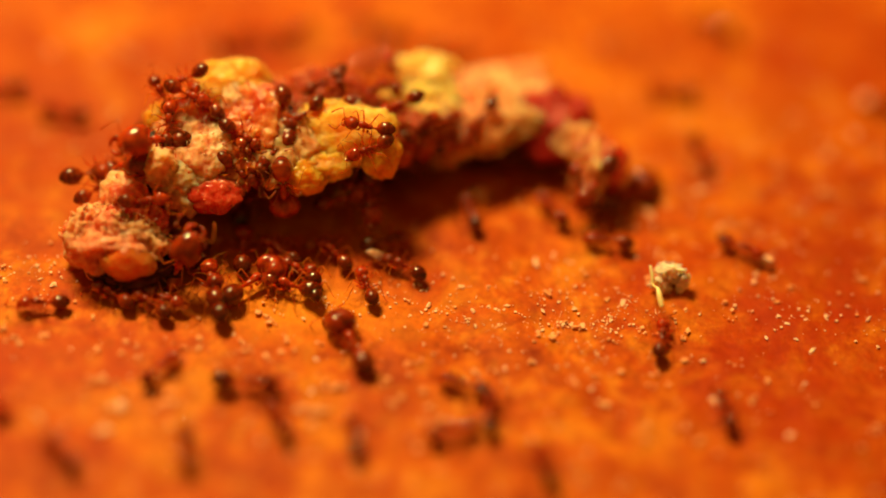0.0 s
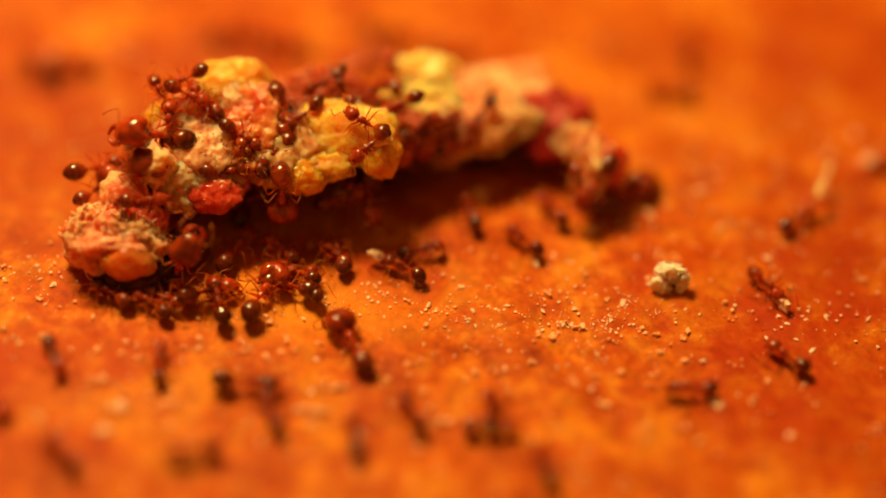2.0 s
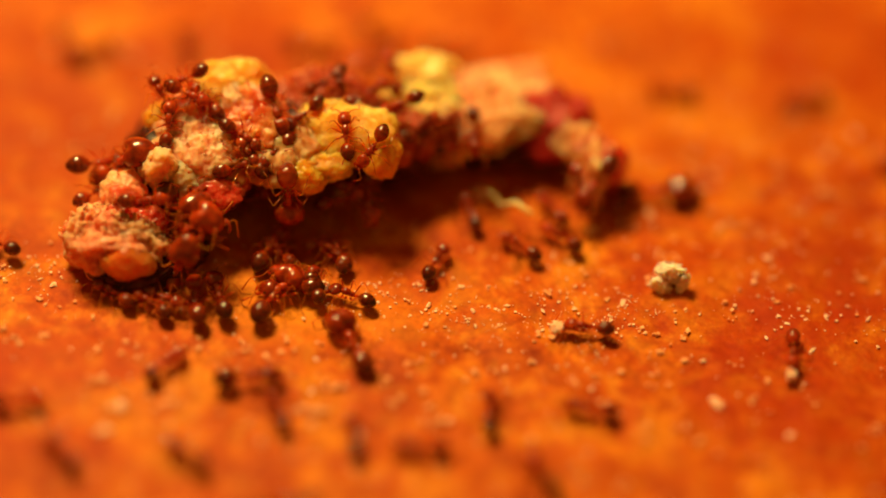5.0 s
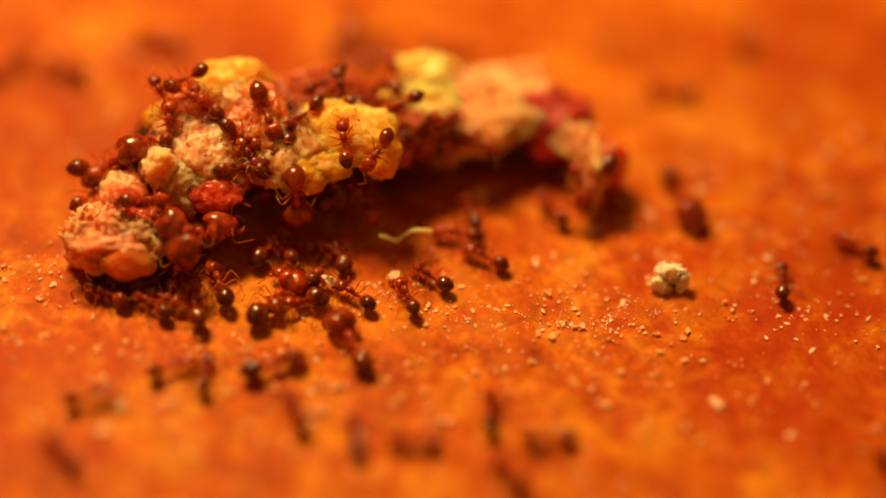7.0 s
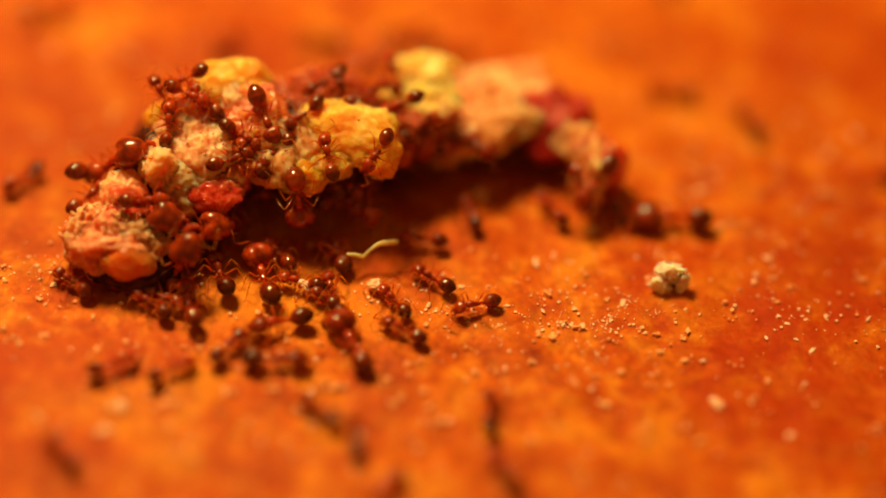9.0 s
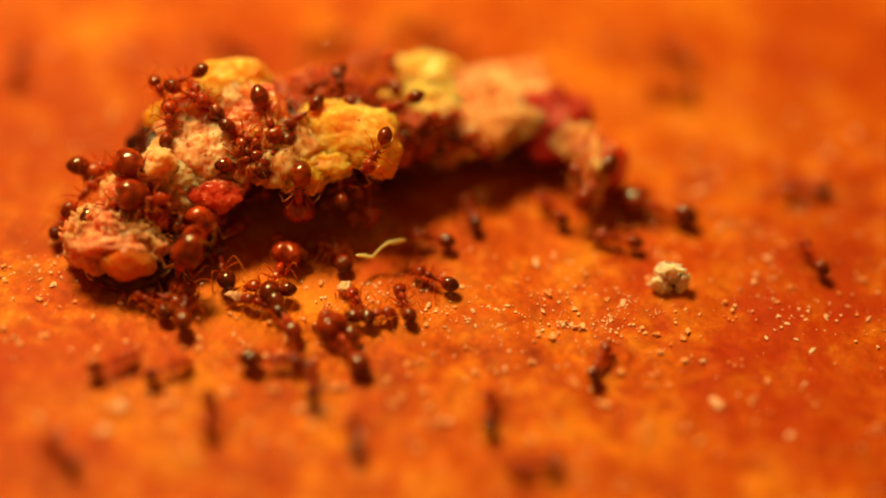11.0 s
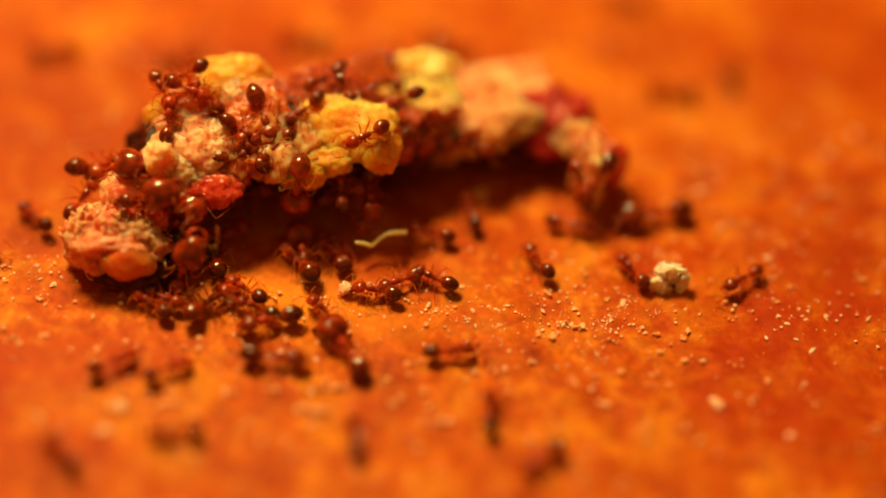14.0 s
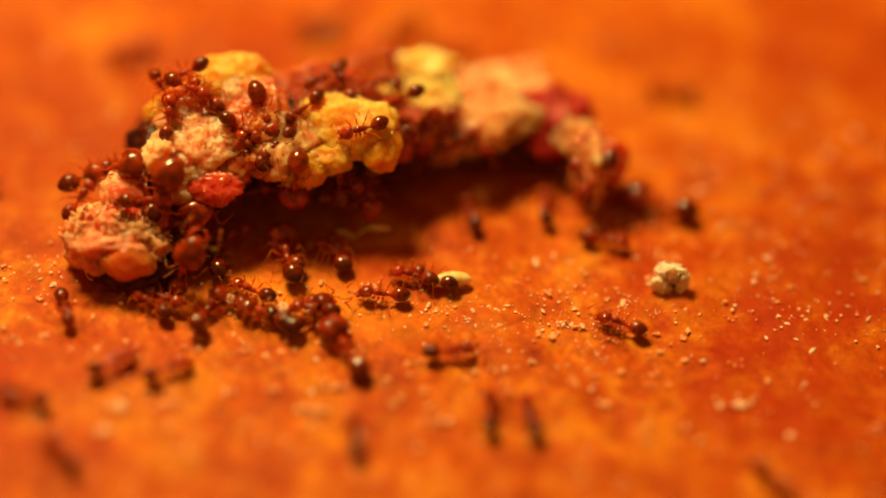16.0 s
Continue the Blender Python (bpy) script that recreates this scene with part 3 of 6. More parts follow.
def flake_mesh(seed, radii, cuts=8):
    """A torn flake of crumb: a ball cut by a few planes, with ragged edges."""
    bm = bmesh.new()
    own, off = random.Random(seed), Vector((seed * 2.1, -seed * 1.9, seed * 3.3))
    planes = [(Vector([own.gauss(0, 1) for _ in range(3)]).normalized(), own.uniform(0.4, 0.8)) for _ in range(cuts)]
    for v in bmesh.ops.create_icosphere(bm, subdivisions=4, radius=1.0)["verts"]:
        d = v.co.normalized()
        p = d * (1 + 0.35 * noise.noise(d * 1.2 + off))
        for way, far in planes:
            p -= max(0.0, p.dot(way) - far) * way
        p += d * (0.34 * noise.noise(d * 2.6 + off) + 0.20 * noise.noise(d * 6 + off) + 0.10 * noise.noise(d * 13 + off))
        v.co = Vector((p.x * radii[0], p.y * radii[1], p.z * radii[2])) * MM
    return bm


def crumb_grain(size, seed, m):
    ob = new("crumb", mesh_of("crumb", flake_mesh(seed, (1.35 * size, 0.95 * size, 0.85 * size)), GRAIN))
    ob.matrix_basis = m
    return tagged(ob, "pale dry grain of food held in an ant's jaws", "crumb", "carried grains")


def fibre_strand(m):
    """A thin bent strand, one end at its origin, the rest along +x with a wave in z."""
    bm = bmesh.new()
    line = smooth_line([(0, 0, 0), (0.45, 0.02, 0.12), (0.85, 0.0, 0.16), (1.25, -0.03, -0.12), (1.6, 0.02, -0.36), (1.95, 0.0, -0.16), (2.35, 0.04, 0.10)], 5)
    tube(bm, line, list(0.10 + 0.03 * np.sin(np.linspace(0, 9, len(line))) - 0.06 * np.linspace(0, 1, len(line)) ** 3), 8)
    ob = new("fibre", mesh_of("fibre", bm, FIBRE))
    ob.matrix_basis = m
    return tagged(ob, "thin wavy straw-yellow fibre carried by an ant", "fibre")


def pale_grub(m):
    bm = bmesh.new()
    line = smooth_line([(-0.85, 0, -0.05), (-0.5, 0.05, 0.0), (0, 0.08, 0.03), (0.5, 0.03, 0.0), (0.85, -0.05, -0.05)], 5)
    u = np.linspace(-1, 1, len(line))
    tube(bm, line, list(0.32 * np.sqrt(np.maximum(0.06, 1 - u ** 2)) * (1 + 0.05 * np.sin(u * 22))), 14)
    ob = new("grub", mesh_of("grub", bm, FIBRE))
    ob.matrix_basis = m
    return tagged(ob, "plump pale yellow grub dragged over the board", "grub")


# a heap of pale granules glued into one crumb
def granule_cluster(m):
    top = tagged(new("crumb_cluster"), "cluster of pale cream crumb flakes lying on the board", "crumb")
    for k, (x, y, z, radii, lean) in enumerate(((-0.06, 0.22, 0.88, (0.66, 0.42, 0.40), -14), (-0.36, -0.16, 0.30, (0.62, 0.40, 0.36), 12), (0.52, -0.08, 0.44, (0.34, 0.36, 0.58), 16),
                                                (0.14, 0.34, 0.38, (0.46, 0.40, 0.44), 0), (-0.48, 0.30, 0.72, (0.26, 0.24, 0.26), 30))):
        part("granule", flake_mesh(k + 14, radii), CRUMB, top, "", at(x, y, z, 0, lean, 10 * k))
    top.matrix_basis = m
    return top


granule_cluster(at(9.99, -1.44, 0, 0, 0, 0))

CRUMB_MESHES = [mesh_of("crumb", crumb_mesh(1.0, k + 30), GRAIN, False) for k in range(6)]


def loose_crumb(x, y, size, k):
    ob = new("crumb", CRUMB_MESHES[k % 6])
    ob.matrix_basis = at(x, y, size * 0.25 - 0.03, 0, 0, 57 * k)
    ob.scale = (size * 1.15, size * (0.5 + 0.5 * ((k * 7) % 5) / 5), size * 0.42)
    return tagged(ob, "small pale dry crumb lying on the board", "crumb", "crumbs on the board")


dice = random.Random(4)
# single crumbs that stand out
loose_crumb(1.55, 3.44, 0.4, 3)
loose_crumb(6.66, 1.65, 0.32, 4)
loose_crumb(4.14, -0.46, 0.2, 5)
loose_crumb(14.41, 0.58, 0.16, 6)
loose_crumb(13.76, -0.79, 0.16, 7)
loose_crumb(18.94, 8.75, 0.26, 8)
loose_crumb(-12.88, -9.81, 0.24, 9)
loose_crumb(-13.32, -11.14, 0.42, 10)
loose_crumb(-3.11, -10.76, 0.4, 36)
pushed_crumb = loose_crumb(11.86, -7.84, 0.38, 34)
loose_crumb(-5.11, -8.41, 0.13, 11)
loose_crumb(11.95, -7.89, 0.14, 12)
loose_crumb(15.65, -6.39, 0.13, 13)
loose_crumb(-0.45, -3.34, 0.16, 14)
loose_crumb(1.46, -3.49, 0.144, 15)
loose_crumb(2.95, -3.07, 0.16, 16)
loose_crumb(7.96, -2.46, 0.144, 17)
loose_crumb(4.47, -3.25, 0.12, 18)
loose_crumb(5.87, -3.03, 0.12, 19)
loose_crumb(18.64, -2.62, 0.176, 20)
loose_crumb(16.80, -2.56, 0.12, 21)
loose_crumb(15.44, -3.98, 0.12, 22)
loose_crumb(16.07, -4.54, 0.144, 23)
loose_crumb(14.11, -3.99, 0.096, 24)
loose_crumb(0.30, -4.48, 0.096, 25)
loose_crumb(-17.32, -3.21, 0.12, 26)
loose_crumb(-16.72, -3.46, 0.144, 27)
loose_crumb(14.86, -9.18, 0.15, 29)
loose_crumb(2.91, -6.58, 0.15, 30)
loose_crumb(11.34, -5.52, 0.14, 32)
loose_crumb(6.57, -7.40, 0.13, 33)
loose_crumb(11.59, 4.58, 0.22, 35)
loose_crumb(5.71, -3.95, 0.12, 37)
loose_crumb(8.25, -2.14, 0.12, 38)
# the rest of the larger crumbs, round the cluster, along the front of the board and by the morsel
for k in range(60):
    cx, cy, sx, sy = ((6.7, -2.7, 2.2, 1.2), (16.3, -2.2, 2.5, 1.7), (-1.4, -3.3, 2.0, 0.8), (13.6, 0.4, 3.5, 1.2), (-17.5, -2.6, 1.0, 0.8), (4.2, -4.7, 5.0, 2.2), (14.0, 2.9, 4.0, 1.5))[k % 7]
    loose_crumb(dice.gauss(cx, sx), dice.gauss(cy, sy), dice.choice((0.05, 0.06, 0.07, 0.08, 0.10)), k)


def fine_crumbs(count, spots, sizes, mat, label):
    """Dust-fine crumbs, too many to count."""
    base = bmesh.new()
    bmesh.ops.create_cube(base, size=1.5)
    bv, bf = [v.co.copy() for v in base.verts], [[v.index for v in f.verts] for f in base.faces]
    base.free()
    verts, faces, nests = [], [], []
    for k in range(count):
        cx, cy, sx, sy = spots[k % len(spots)]
        x, y, r = dice.gauss(cx, sx), dice.gauss(cy, sy), dice.choice(sizes)
        if k % 6 == 0:
            nests.append((x, y))
        elif k % 6 > 2:
            # most grains lie in little drifts
            near = nests[-1 - k % min(9, len(nests))]
            x, y = dice.gauss(near[0], 0.22), dice.gauss(near[1], 0.16)
        b, turn, slim = len(verts), dice.uniform(0, 6.3), dice.uniform(0.45, 1.0)
        c, s = math.cos(turn), math.sin(turn)
        for v in bv:
            u, w = v.x * r * dice.uniform(0.3, 1.5), v.y * r * slim * dice.uniform(0.3, 1.5)
            verts.append(((x + c * u - s * w) * MM, (y + s * u + c * w) * MM, (r * 0.3 + v.z * r * dice.uniform(0.2, 0.7) - 0.02) * MM))
        faces += [[b + i for i in f] for f in bf]
    me = bpy.data.meshes.new("crumb_dust")
    me.from_pydata(verts, [], faces)
    me.materials.append(mat)
    return tagged(new("crumb_dust", me), label, "crumbs", "", "stuff")


DUST_SPOTS = [(6.2, -3.2, 1.6, 1.5), (16.8, -2.7, 2.4, 0.9), (-17.7, -2.9, 1.6, 0.8), (-0.8, -3.5, 2.6, 1.0), (11.1, -1.1, 5.0, 1.9), (4.2, -5.1, 6.0, 3.0), (15.0, 3.3, 5.0, 3.0), (-13.6, -7.2, 5.0, 3.0), (0.2, -4.0, 16.0, 5.0)]
fine_crumbs(1300, DUST_SPOTS, (0.015, 0.02, 0.025, 0.03, 0.04, 0.055, 0.08), DUST, "fine pale crumbs and dust strewn over the board")
fine_crumbs(1500, [(0.4, -9.5, 14, 3.0), (-7.6, -8.6, 8, 3), (-13.6, -8.1, 5, 3), (10.4, -7.2, 8, 3.5), (11.7, 9.0, 7, 4), (13.9, 4.2, 5, 3), (-14.3, 7.8, 6, 4)], (0.04, 0.05, 0.07, 0.09, 0.12, 0.16), TAN, "tan specks of dried food strewn over the board")


# ---- where the ants stand ----
ant_h1 = ant("minor", at(-11.33, 3.43, 4.98, 25, 10, -21))
ant_h2 = ant("minor", at(-10.79, 3.63, 4.63, -23, -17, 138))
ant_h3 = ant("minor", at(-12.23, 2.38, 4.44, 6, -36, 89))
ant_h4 = ant("minor", at(-11.69, 4.37, 4.96, -21, 23, -165))
ant_h5 = ant("minor", at(-8.95, 2.10, 4.06, 29, 24, -21))
ant_h6 = ant("media", at(-7.18, 3.29, 4.00, 8, 30, -77))
ant_h7 = ant("minor", at(-6.45, 3.27, 4.20, -12, 18, -141))
ant_h8 = ant("minor", at(-4.94, 4.86, 4.68, -6, -26, 119))
ant_h9 = ant("minor", at(-5.81, 5.36, 4.40, -29, 13, -148))
ant_h10 = ant("minor", at(-1.28, 4.30, 3.13, 26, -18, 40))
ant_h11 = ant("minor", at(-2.35, 4.49, 4.11, -22, 16, -154))
ant_h12 = ant("minor", at(-7.63, 1.66, 3.56, -24, 19, -130))
ant_h13 = ant("minor", at(-8.65, 1.51, 3.55, -18, -28, 137))
ant_h14 = ant("minor", at(-9.02, 0.99, 3.01, 33, 24, -21))
ant_h15 = ant("minor", at(1.32, 5.19, 2.89, -17, 23, -128))
ant_h18 = ant("minor", at(-0.50, 4.73, 3.04, 35, -13, 29))
ant_h20 = ant("minor", at(-3.60, 5.44, 3.90, 22, -8, 42))
ant_h23 = ant("minor", at(-2.62, 6.89, 3.97, -22, -24, 112))
ant_h24 = ant("minor", at(-12.65, 3.68, 4.71, -13, -12, 123))
ant_h27 = ant("minor", at(0.40, 4.38, 2.22, 42, -18, 18))
ant_h29 = ant("minor", at(6.02, 3.07, 1.55, -33, -37, 119))
ant_h30 = ant("media", at(6.44, 2.99, 1.53, -31, 30, -128))
ant_mh = ant("major", at(-7.12, 0.70, 3.03, 160, 83, 77))
for o in ant_mh.children:
    if o.name.startswith("gaster"):
        # raised against the trunk
        o.matrix_basis = at(-0.64, 0, 0.53, 0, -78, 0) @ at(0.64, 0, -0.53)
ant_a = ant("minor", at(-3.71, 2.47, 4.67, -25, -9, 177))
ant_c8 = ant("minor", at(-3.38, 1.29, 1.17, 16, 27, -55))
ant_b = ant("minor", at(-3.56, 1.66, 4.16, -32, 11, -156))
ant_m1 = ant("major", at(-12.78, 1.30, 4.12, -27, -23, -148))
ant_m2 = ant("major", at(-13.92, 1.06, 2.59, 22, -33, -16))
ant_m3 = ant("major", at(-9.00, 2.00, 0, 0, 0, 90))
ant_m7 = ant("major", at(-11.23, -2.48, 1.13, 71, -70, 11))
ant_w1 = ant("minor", at(-12.74, -0.95, 2.88, 31, -8, 3))
ant_l1 = ant("minor", at(-15.13, 0.71, 1.77, 26, -18, 36))
ant_l2 = ant("media", at(-15.40, 1.41, 1.94, 31, -5, 13))
ant_c1 = ant("minor", at(-4.59, 1.40, 1.19, 31, -7, 17))
ant_c2 = ant("media", at(-3.38, 1.50, 1.27, 4, 31, -80))
ant_c3 = ant("minor", at(-4.39, 1.84, 1.73, 24, 21, -34))
ant_c7 = ant("minor", at(-8.61, 1.32, 1.02, 30, -8, 19))
ant_c4 = ant("media", at(-8.76, -0.99, 0, 0, 0, 91))
ant_c5 = ant("minor", at(-7.20, -0.98, 0, 0, 0, 141))
ant_c6 = ant("minor", at(-4.85, -0.90, 0, 0, 0, 137))
ant_m4 = ant("major", at(-8.13, -2.98, 0, 0, 0, 44))
ant_m5 = ant("major", at(-3.66, -5.98, 0, 0, 0, 119))
ant_n2 = ant("minor", at(-3.26, -2.63, 0, 0, 0, 110))
ant_n3 = ant("minor", at(-1.78, -1.46, 0, 0, 0, 155))
ant_n4 = ant("minor", at(-2.41, -0.06, 0, 0, 0, 15))
ant_n5 = ant("minor", at(7.15, 0.72, 0, 0, 0, 175))
ant_s = ant("minor", at(9.58, -4.58, 0, 0, 0, 84))
ant_n7 = ant("minor", at(13.33, 0.76, 0, 0, 0, -28))
ant_n8 = ant("minor", at(16.01, -15.76, 0, 0, 0, 146))
ant_n9 = ant("minor", at(15.45, -13.99, 0, 0, 0, 87))
ant_a7 = ant("minor", at(12.08, -8.25, 0, 0, 0, 100))
ant_n10 = ant("minor", at(20.60, 10.20, 0, 0, 0, 146))
ant_n13 = ant("minor", at(7.14, 3.61, 0, 0, 0, 118))
ant_n14 = ant("minor", at(21.96, -2.36, 0, 0, 0, 156))
ant_n15 = ant("minor", at(23.26, 7.74, 0, 0, 0, -175))
ant_n16 = ant("minor", at(11.59, 6.44, 0, 0, 0, -72))
ant_lg1 = ant("minor", at(-17.03, -4.89, 0, 0, 0, -175))
ant_lg2 = ant("minor", at(-18.83, -7.35, 0, 0, 0, -8))
ant_lg3 = ant("minor", at(-14.14, -4.09, 0, 0, 0, 153))
ant_lg4 = ant("minor", at(-17.96, 6.62, 0, 0, 0, 172))
ant_lg5 = ant("minor", at(-22.03, -3.11, 0, 0, 0, 166))
ant_f1 = ant("minor", at(-14.98, -12.53, 0, 0, 0, 133))
ant_f2 = ant("minor", at(-11.42, -7.87, 0, 0, 0, 52))
ant_f3 = ant("media", at(-7.70, -8.48, 0, 0, 0, -1))
ant_f4 = ant("minor", at(-18.32, -10.76, 0, 0, 0, 14))
ant_f5 = ant("minor", at(2.36, -9.10, 0, 0, 0, 91))
ant_f6 = ant("minor", at(1.09, -7.87, 0, 0, 0, 160))
ant_f7 = ant("minor", at(-3.23, -10.79, 0, 0, 0, 101))
ant_f9 = ant("minor", at(-6.36, -10.13, 0, 0, 0, 117))
ant_f10 = ant("minor", at(4.58, -11.62, 0, 0, 0, 102))
ant_f11 = ant("minor", at(0.96, -10.30, 0, 0, 0, 21))
ant_f12 = ant("minor", at(-9.84, -12.23, 0, 0, 0, -83))
ant_f13 = ant("minor", at(-5.53, -2.68, 0, 0, 0, 106))
ant_f14 = ant("media", at(-9.90, -3.13, 0, 0, 0, 101))
ant_f15 = ant("minor", at(-11.78, -4.18, 0, 0, 0, -22))
ant_f17 = ant("minor", at(-12.44, -4.47, 0, 0, 0, 146))
ant_f19 = ant("media", at(-6.62, -3.04, 0, 0, 0, 164))
ant_n17 = ant("minor", at(-6.23, -2.10, 0, 0, 0, 143))
ant_n19 = ant("media", at(-9.57, -3.91, 0, 0, 0, 102))
ant_r2 = ant("minor", at(1.08, 2.11, 0, 0, 0, 108))
ant_r3 = ant("minor", at(4.67, 2.56, 0, 0, 0, 128))
ant_b1 = ant("minor", at(10.22, 10.54, 0, 0, 0, 172))
ant_b2 = ant("minor", at(-3.46, 13.61, 0, 0, 0, -11))
ant_b3 = ant("minor", at(-3.82, 11.35, 0, 0, 0, -148))
ant_b4 = ant("minor", at(-0.20, 12.40, 0, 0, 0, 1))
ant_b5 = ant("minor", at(12.54, 15.37, 0, 0, 0, 146))
ant_b6 = ant("minor", at(-21.06, 7.99, 0, 0, 0, -175))
ant_b7 = ant("minor", at(-7.64, 13.15, 0, 0, 0, 41))
ant_b8 = ant("minor", at(-10.24, 12.29, 0, 0, 0, 26))
ant_m6 = ant("major", at(8.00, 3.62, 0, 0, 0, 39))

strand = fibre_strand(at(9.52, -3.55, 1.05, 0, -0, 101))
grain_a = crumb_grain(0.33, 3, at(14.24, 0.28, 0.25, 0, -0, -28))
grain_b = crumb_grain(0.26, 4, at(-2.92, -0.95, 0.45, 0, -0, 155))
grain_c = crumb_grain(0.30, 5, at(19.55, 10.90, 0.30, 0, -0, 146))
grub = pale_grub(at(-4.60, 3.00, 0.35, 0, -0, 83))


# ---- what moves ----
LIFTS = ((0, 0), (12.5, 0), (13, 0.25), (13.5, 0.5), (14, 0.72), (14.5, 0.68), (15, 0.78), (15.5, 1), (16, 1))


def lifted(k):
    """The scrap as the ants heave its front edge up, by k of the whole."""
    return at(0, 10, 0, -2.0 * k, 0, 0) @ at(0, -10, 0)


def carry(thing, m):
    """A thing that rides on the scrap."""
    walk(thing, [(t, lifted(k) @ m) for t, k in LIFTS])


def stroll(walker, rows):
    """An ant's way, with its legs swinging in two sets of three while it goes."""
    walk(walker, rows)
    legs = [o for o in walker.children if o.name.startswith("leg")]
    seed = sum(map(ord, walker.name))
    for n, leg in enumerate(legs):
        rest, side, pace = leg.matrix_basis.copy(), 1 if leg.location.y > 0 else -1, []
        for (t0, m0), (t1, m1) in zip(rows, rows[1:]):
            speed = (m1.translation - m0.translation).length / MM / (t1 - t0)
            if speed < 0.3:
                pace.append((t0, rest @ pose(0, 0, 0, 0, 0, 5 * math.sin(seed + n * 2.1 + t0))))
                continue
            steps = max(1, round((t1 - t0) / 0.15))
            for k in range(steps):
                t = t0 + (t1 - t0) * k / steps
                turn = (1 if (round(t / 0.15) + n + n // 2) % 2 else -1) * min(20, 6 + 5 * speed)
                pace.append((t, rest @ pose(0, 0, 0, -side * turn * 0.25, 0, side * turn)))
        pace.append((rows[-1][0], rest))
        walk(leg, pace)


def fidget(restless):
    """Feelers that stir and a head that nods."""
    own = random.Random(sum(map(ord, restless.name)) + round(restless.location.x * 1e5))
    for o in restless.children_recursive:
        stem = o.name.split(".")[0]
        if stem in ("antenna", "head"):
            rest, most, t, rows = o.matrix_basis.copy(), 12 if stem == "antenna" else 5, 0.0, []
            while t < 16:
                rows.append((t, rest @ pose(0, 0, 0, 0, own.uniform(-most, most), own.uniform(-most, most))))
                t += own.uniform(0.4, 0.9) if stem == "antenna" else own.uniform(0.8, 1.6)
            rows.append((16, rest))
            walk(o, rows)


def motions():
    for restless in [o for o in scene.objects if o.get("category") == "ant"]:
        fidget(restless)
    walk(scrap, [(t, lifted(k)) for t, k in LIFTS])
    carry(ant_h1, at(-11.33, 3.43, 4.98, 25, 10, -21))
    carry(ant_h2, at(-10.79, 3.63, 4.63, -23, -17, 138))
    carry(ant_h3, at(-12.23, 2.38, 4.44, 6, -36, 89))
    carry(ant_h4, at(-11.69, 4.37, 4.96, -21, 23, -165))
    carry(ant_h5, at(-8.95, 2.10, 4.06, 29, 24, -21))
    stroll(ant_h6, [(0, at(-7.18, 3.29, 4.00, 8, 30, -77)), (1, at(-7.28, 3.40, 4.08, 4, 34, -77)), (2, at(-7.50, 3.36, 4.10, -1, 26, -74)),
        (3, at(-7.65, 3.21, 4.29, -3, 32, -70)), (4, at(-7.61, 3.42, 4.44, 8, 31, -68)), (6.5, at(-7.88, 3.17, 4.54, 12, 37, -61)),
        (7.5, at(-8.02, 2.90, 4.49, 18, 28, -60)), (9, at(-8.02, 2.88, 4.48, 18, 36, -58)), (11.5, at(-7.95, 2.85, 4.42, 8, 34, -60)),
        (13, at(-8.07, 2.90, 4.54, 3, 37, -60)), (14, at(-8.12, 2.92, 4.43, 14, 32, -61)), (16, at(-8.02, 3.00, 4.56, 18, 31, -61))])
    carry(ant_h7, at(-6.45, 3.27, 4.20, -12, 18, -141))
    carry(ant_h8, at(-4.94, 4.86, 4.68, -6, -26, 119))
    carry(ant_h9, at(-5.81, 5.36, 4.40, -29, 13, -148))
    carry(ant_h10, at(-1.28, 4.30, 3.13, 26, -18, 40))
    carry(ant_h11, at(-2.35, 4.49, 4.11, -22, 16, -154))
    carry(ant_h12, at(-7.63, 1.66, 3.56, -24, 19, -130))
    carry(ant_h13, at(-8.65, 1.51, 3.55, -18, -28, 137))
    stroll(ant_h14, [(0, at(-9.02, 0.99, 3.01, 33, 24, -21)), (1.5, at(-9.03, 0.99, 3.04, 34, 18, -20)), (2, at(-9.52, 0.97, 3.09, 40, -2, 11)),
        (2.5, at(-9.87, 0.80, 3.12, 30, 4, 8)), (3, at(-9.91, 0.71, 2.82, 40, 18, -0)), (4, at(-9.26, 1.12, 3.25, 33, -11, 27)),
        (6.5, at(-8.85, 1.06, 3.20, 29, -12, 16)), (7.5, at(-8.95, 1.12, 3.20, 34, -7, 17)), (8.5, at(-9.23, 1.24, 3.38, 31, -16, 14)),
        (9, at(-9.33, 1.32, 3.54, 40, -11, 25)), (11.5, at(-8.82, 1.31, 3.39, 35, -12, 18)), (13, at(-8.94, 1.38, 3.35, 30, -3, 26)),
        (14, at(-9.06, 1.54, 3.61, 41, -10, 19)), (14.5, at(-9.53, 1.52, 3.68, 46, -7, 16)), (15, at(-9.55, 1.30, 3.40, 32, -1, -2)),
        (15.5, at(-9.39, 1.48, 3.59, 33, 3, 4)), (16, at(-9.28, 1.59, 3.57, 44, -0, 2))])
    stroll(ant_h15, [(0, at(1.32, 5.19, 2.89, -17, 23, -128)), (1.5, at(1.32, 5.26, 2.96, -13, 21, -128)), (3, at(1.05, 5.14, 2.86, -18, 25, -125)),
        (3.5, at(1.02, 4.78, 2.75, -17, 26, -120)), (4, at(1.00, 4.55, 2.82, -17, 23, -123)), (5.25, at(1.13, 4.44, 2.65, 11, 31, -68)),
        (6.5, at(1.27, 4.32, 2.49, 34, 17, -14)), (8, at(1.14, 4.31, 2.26, 40, 18, -17)), (16, at(1.06, 4.33, 2.28, 37, 13, -19))])
    carry(ant_h18, at(-0.50, 4.73, 3.04, 35, -13, 29))
    carry(ant_h20, at(-3.60, 5.44, 3.90, 22, -8, 42))
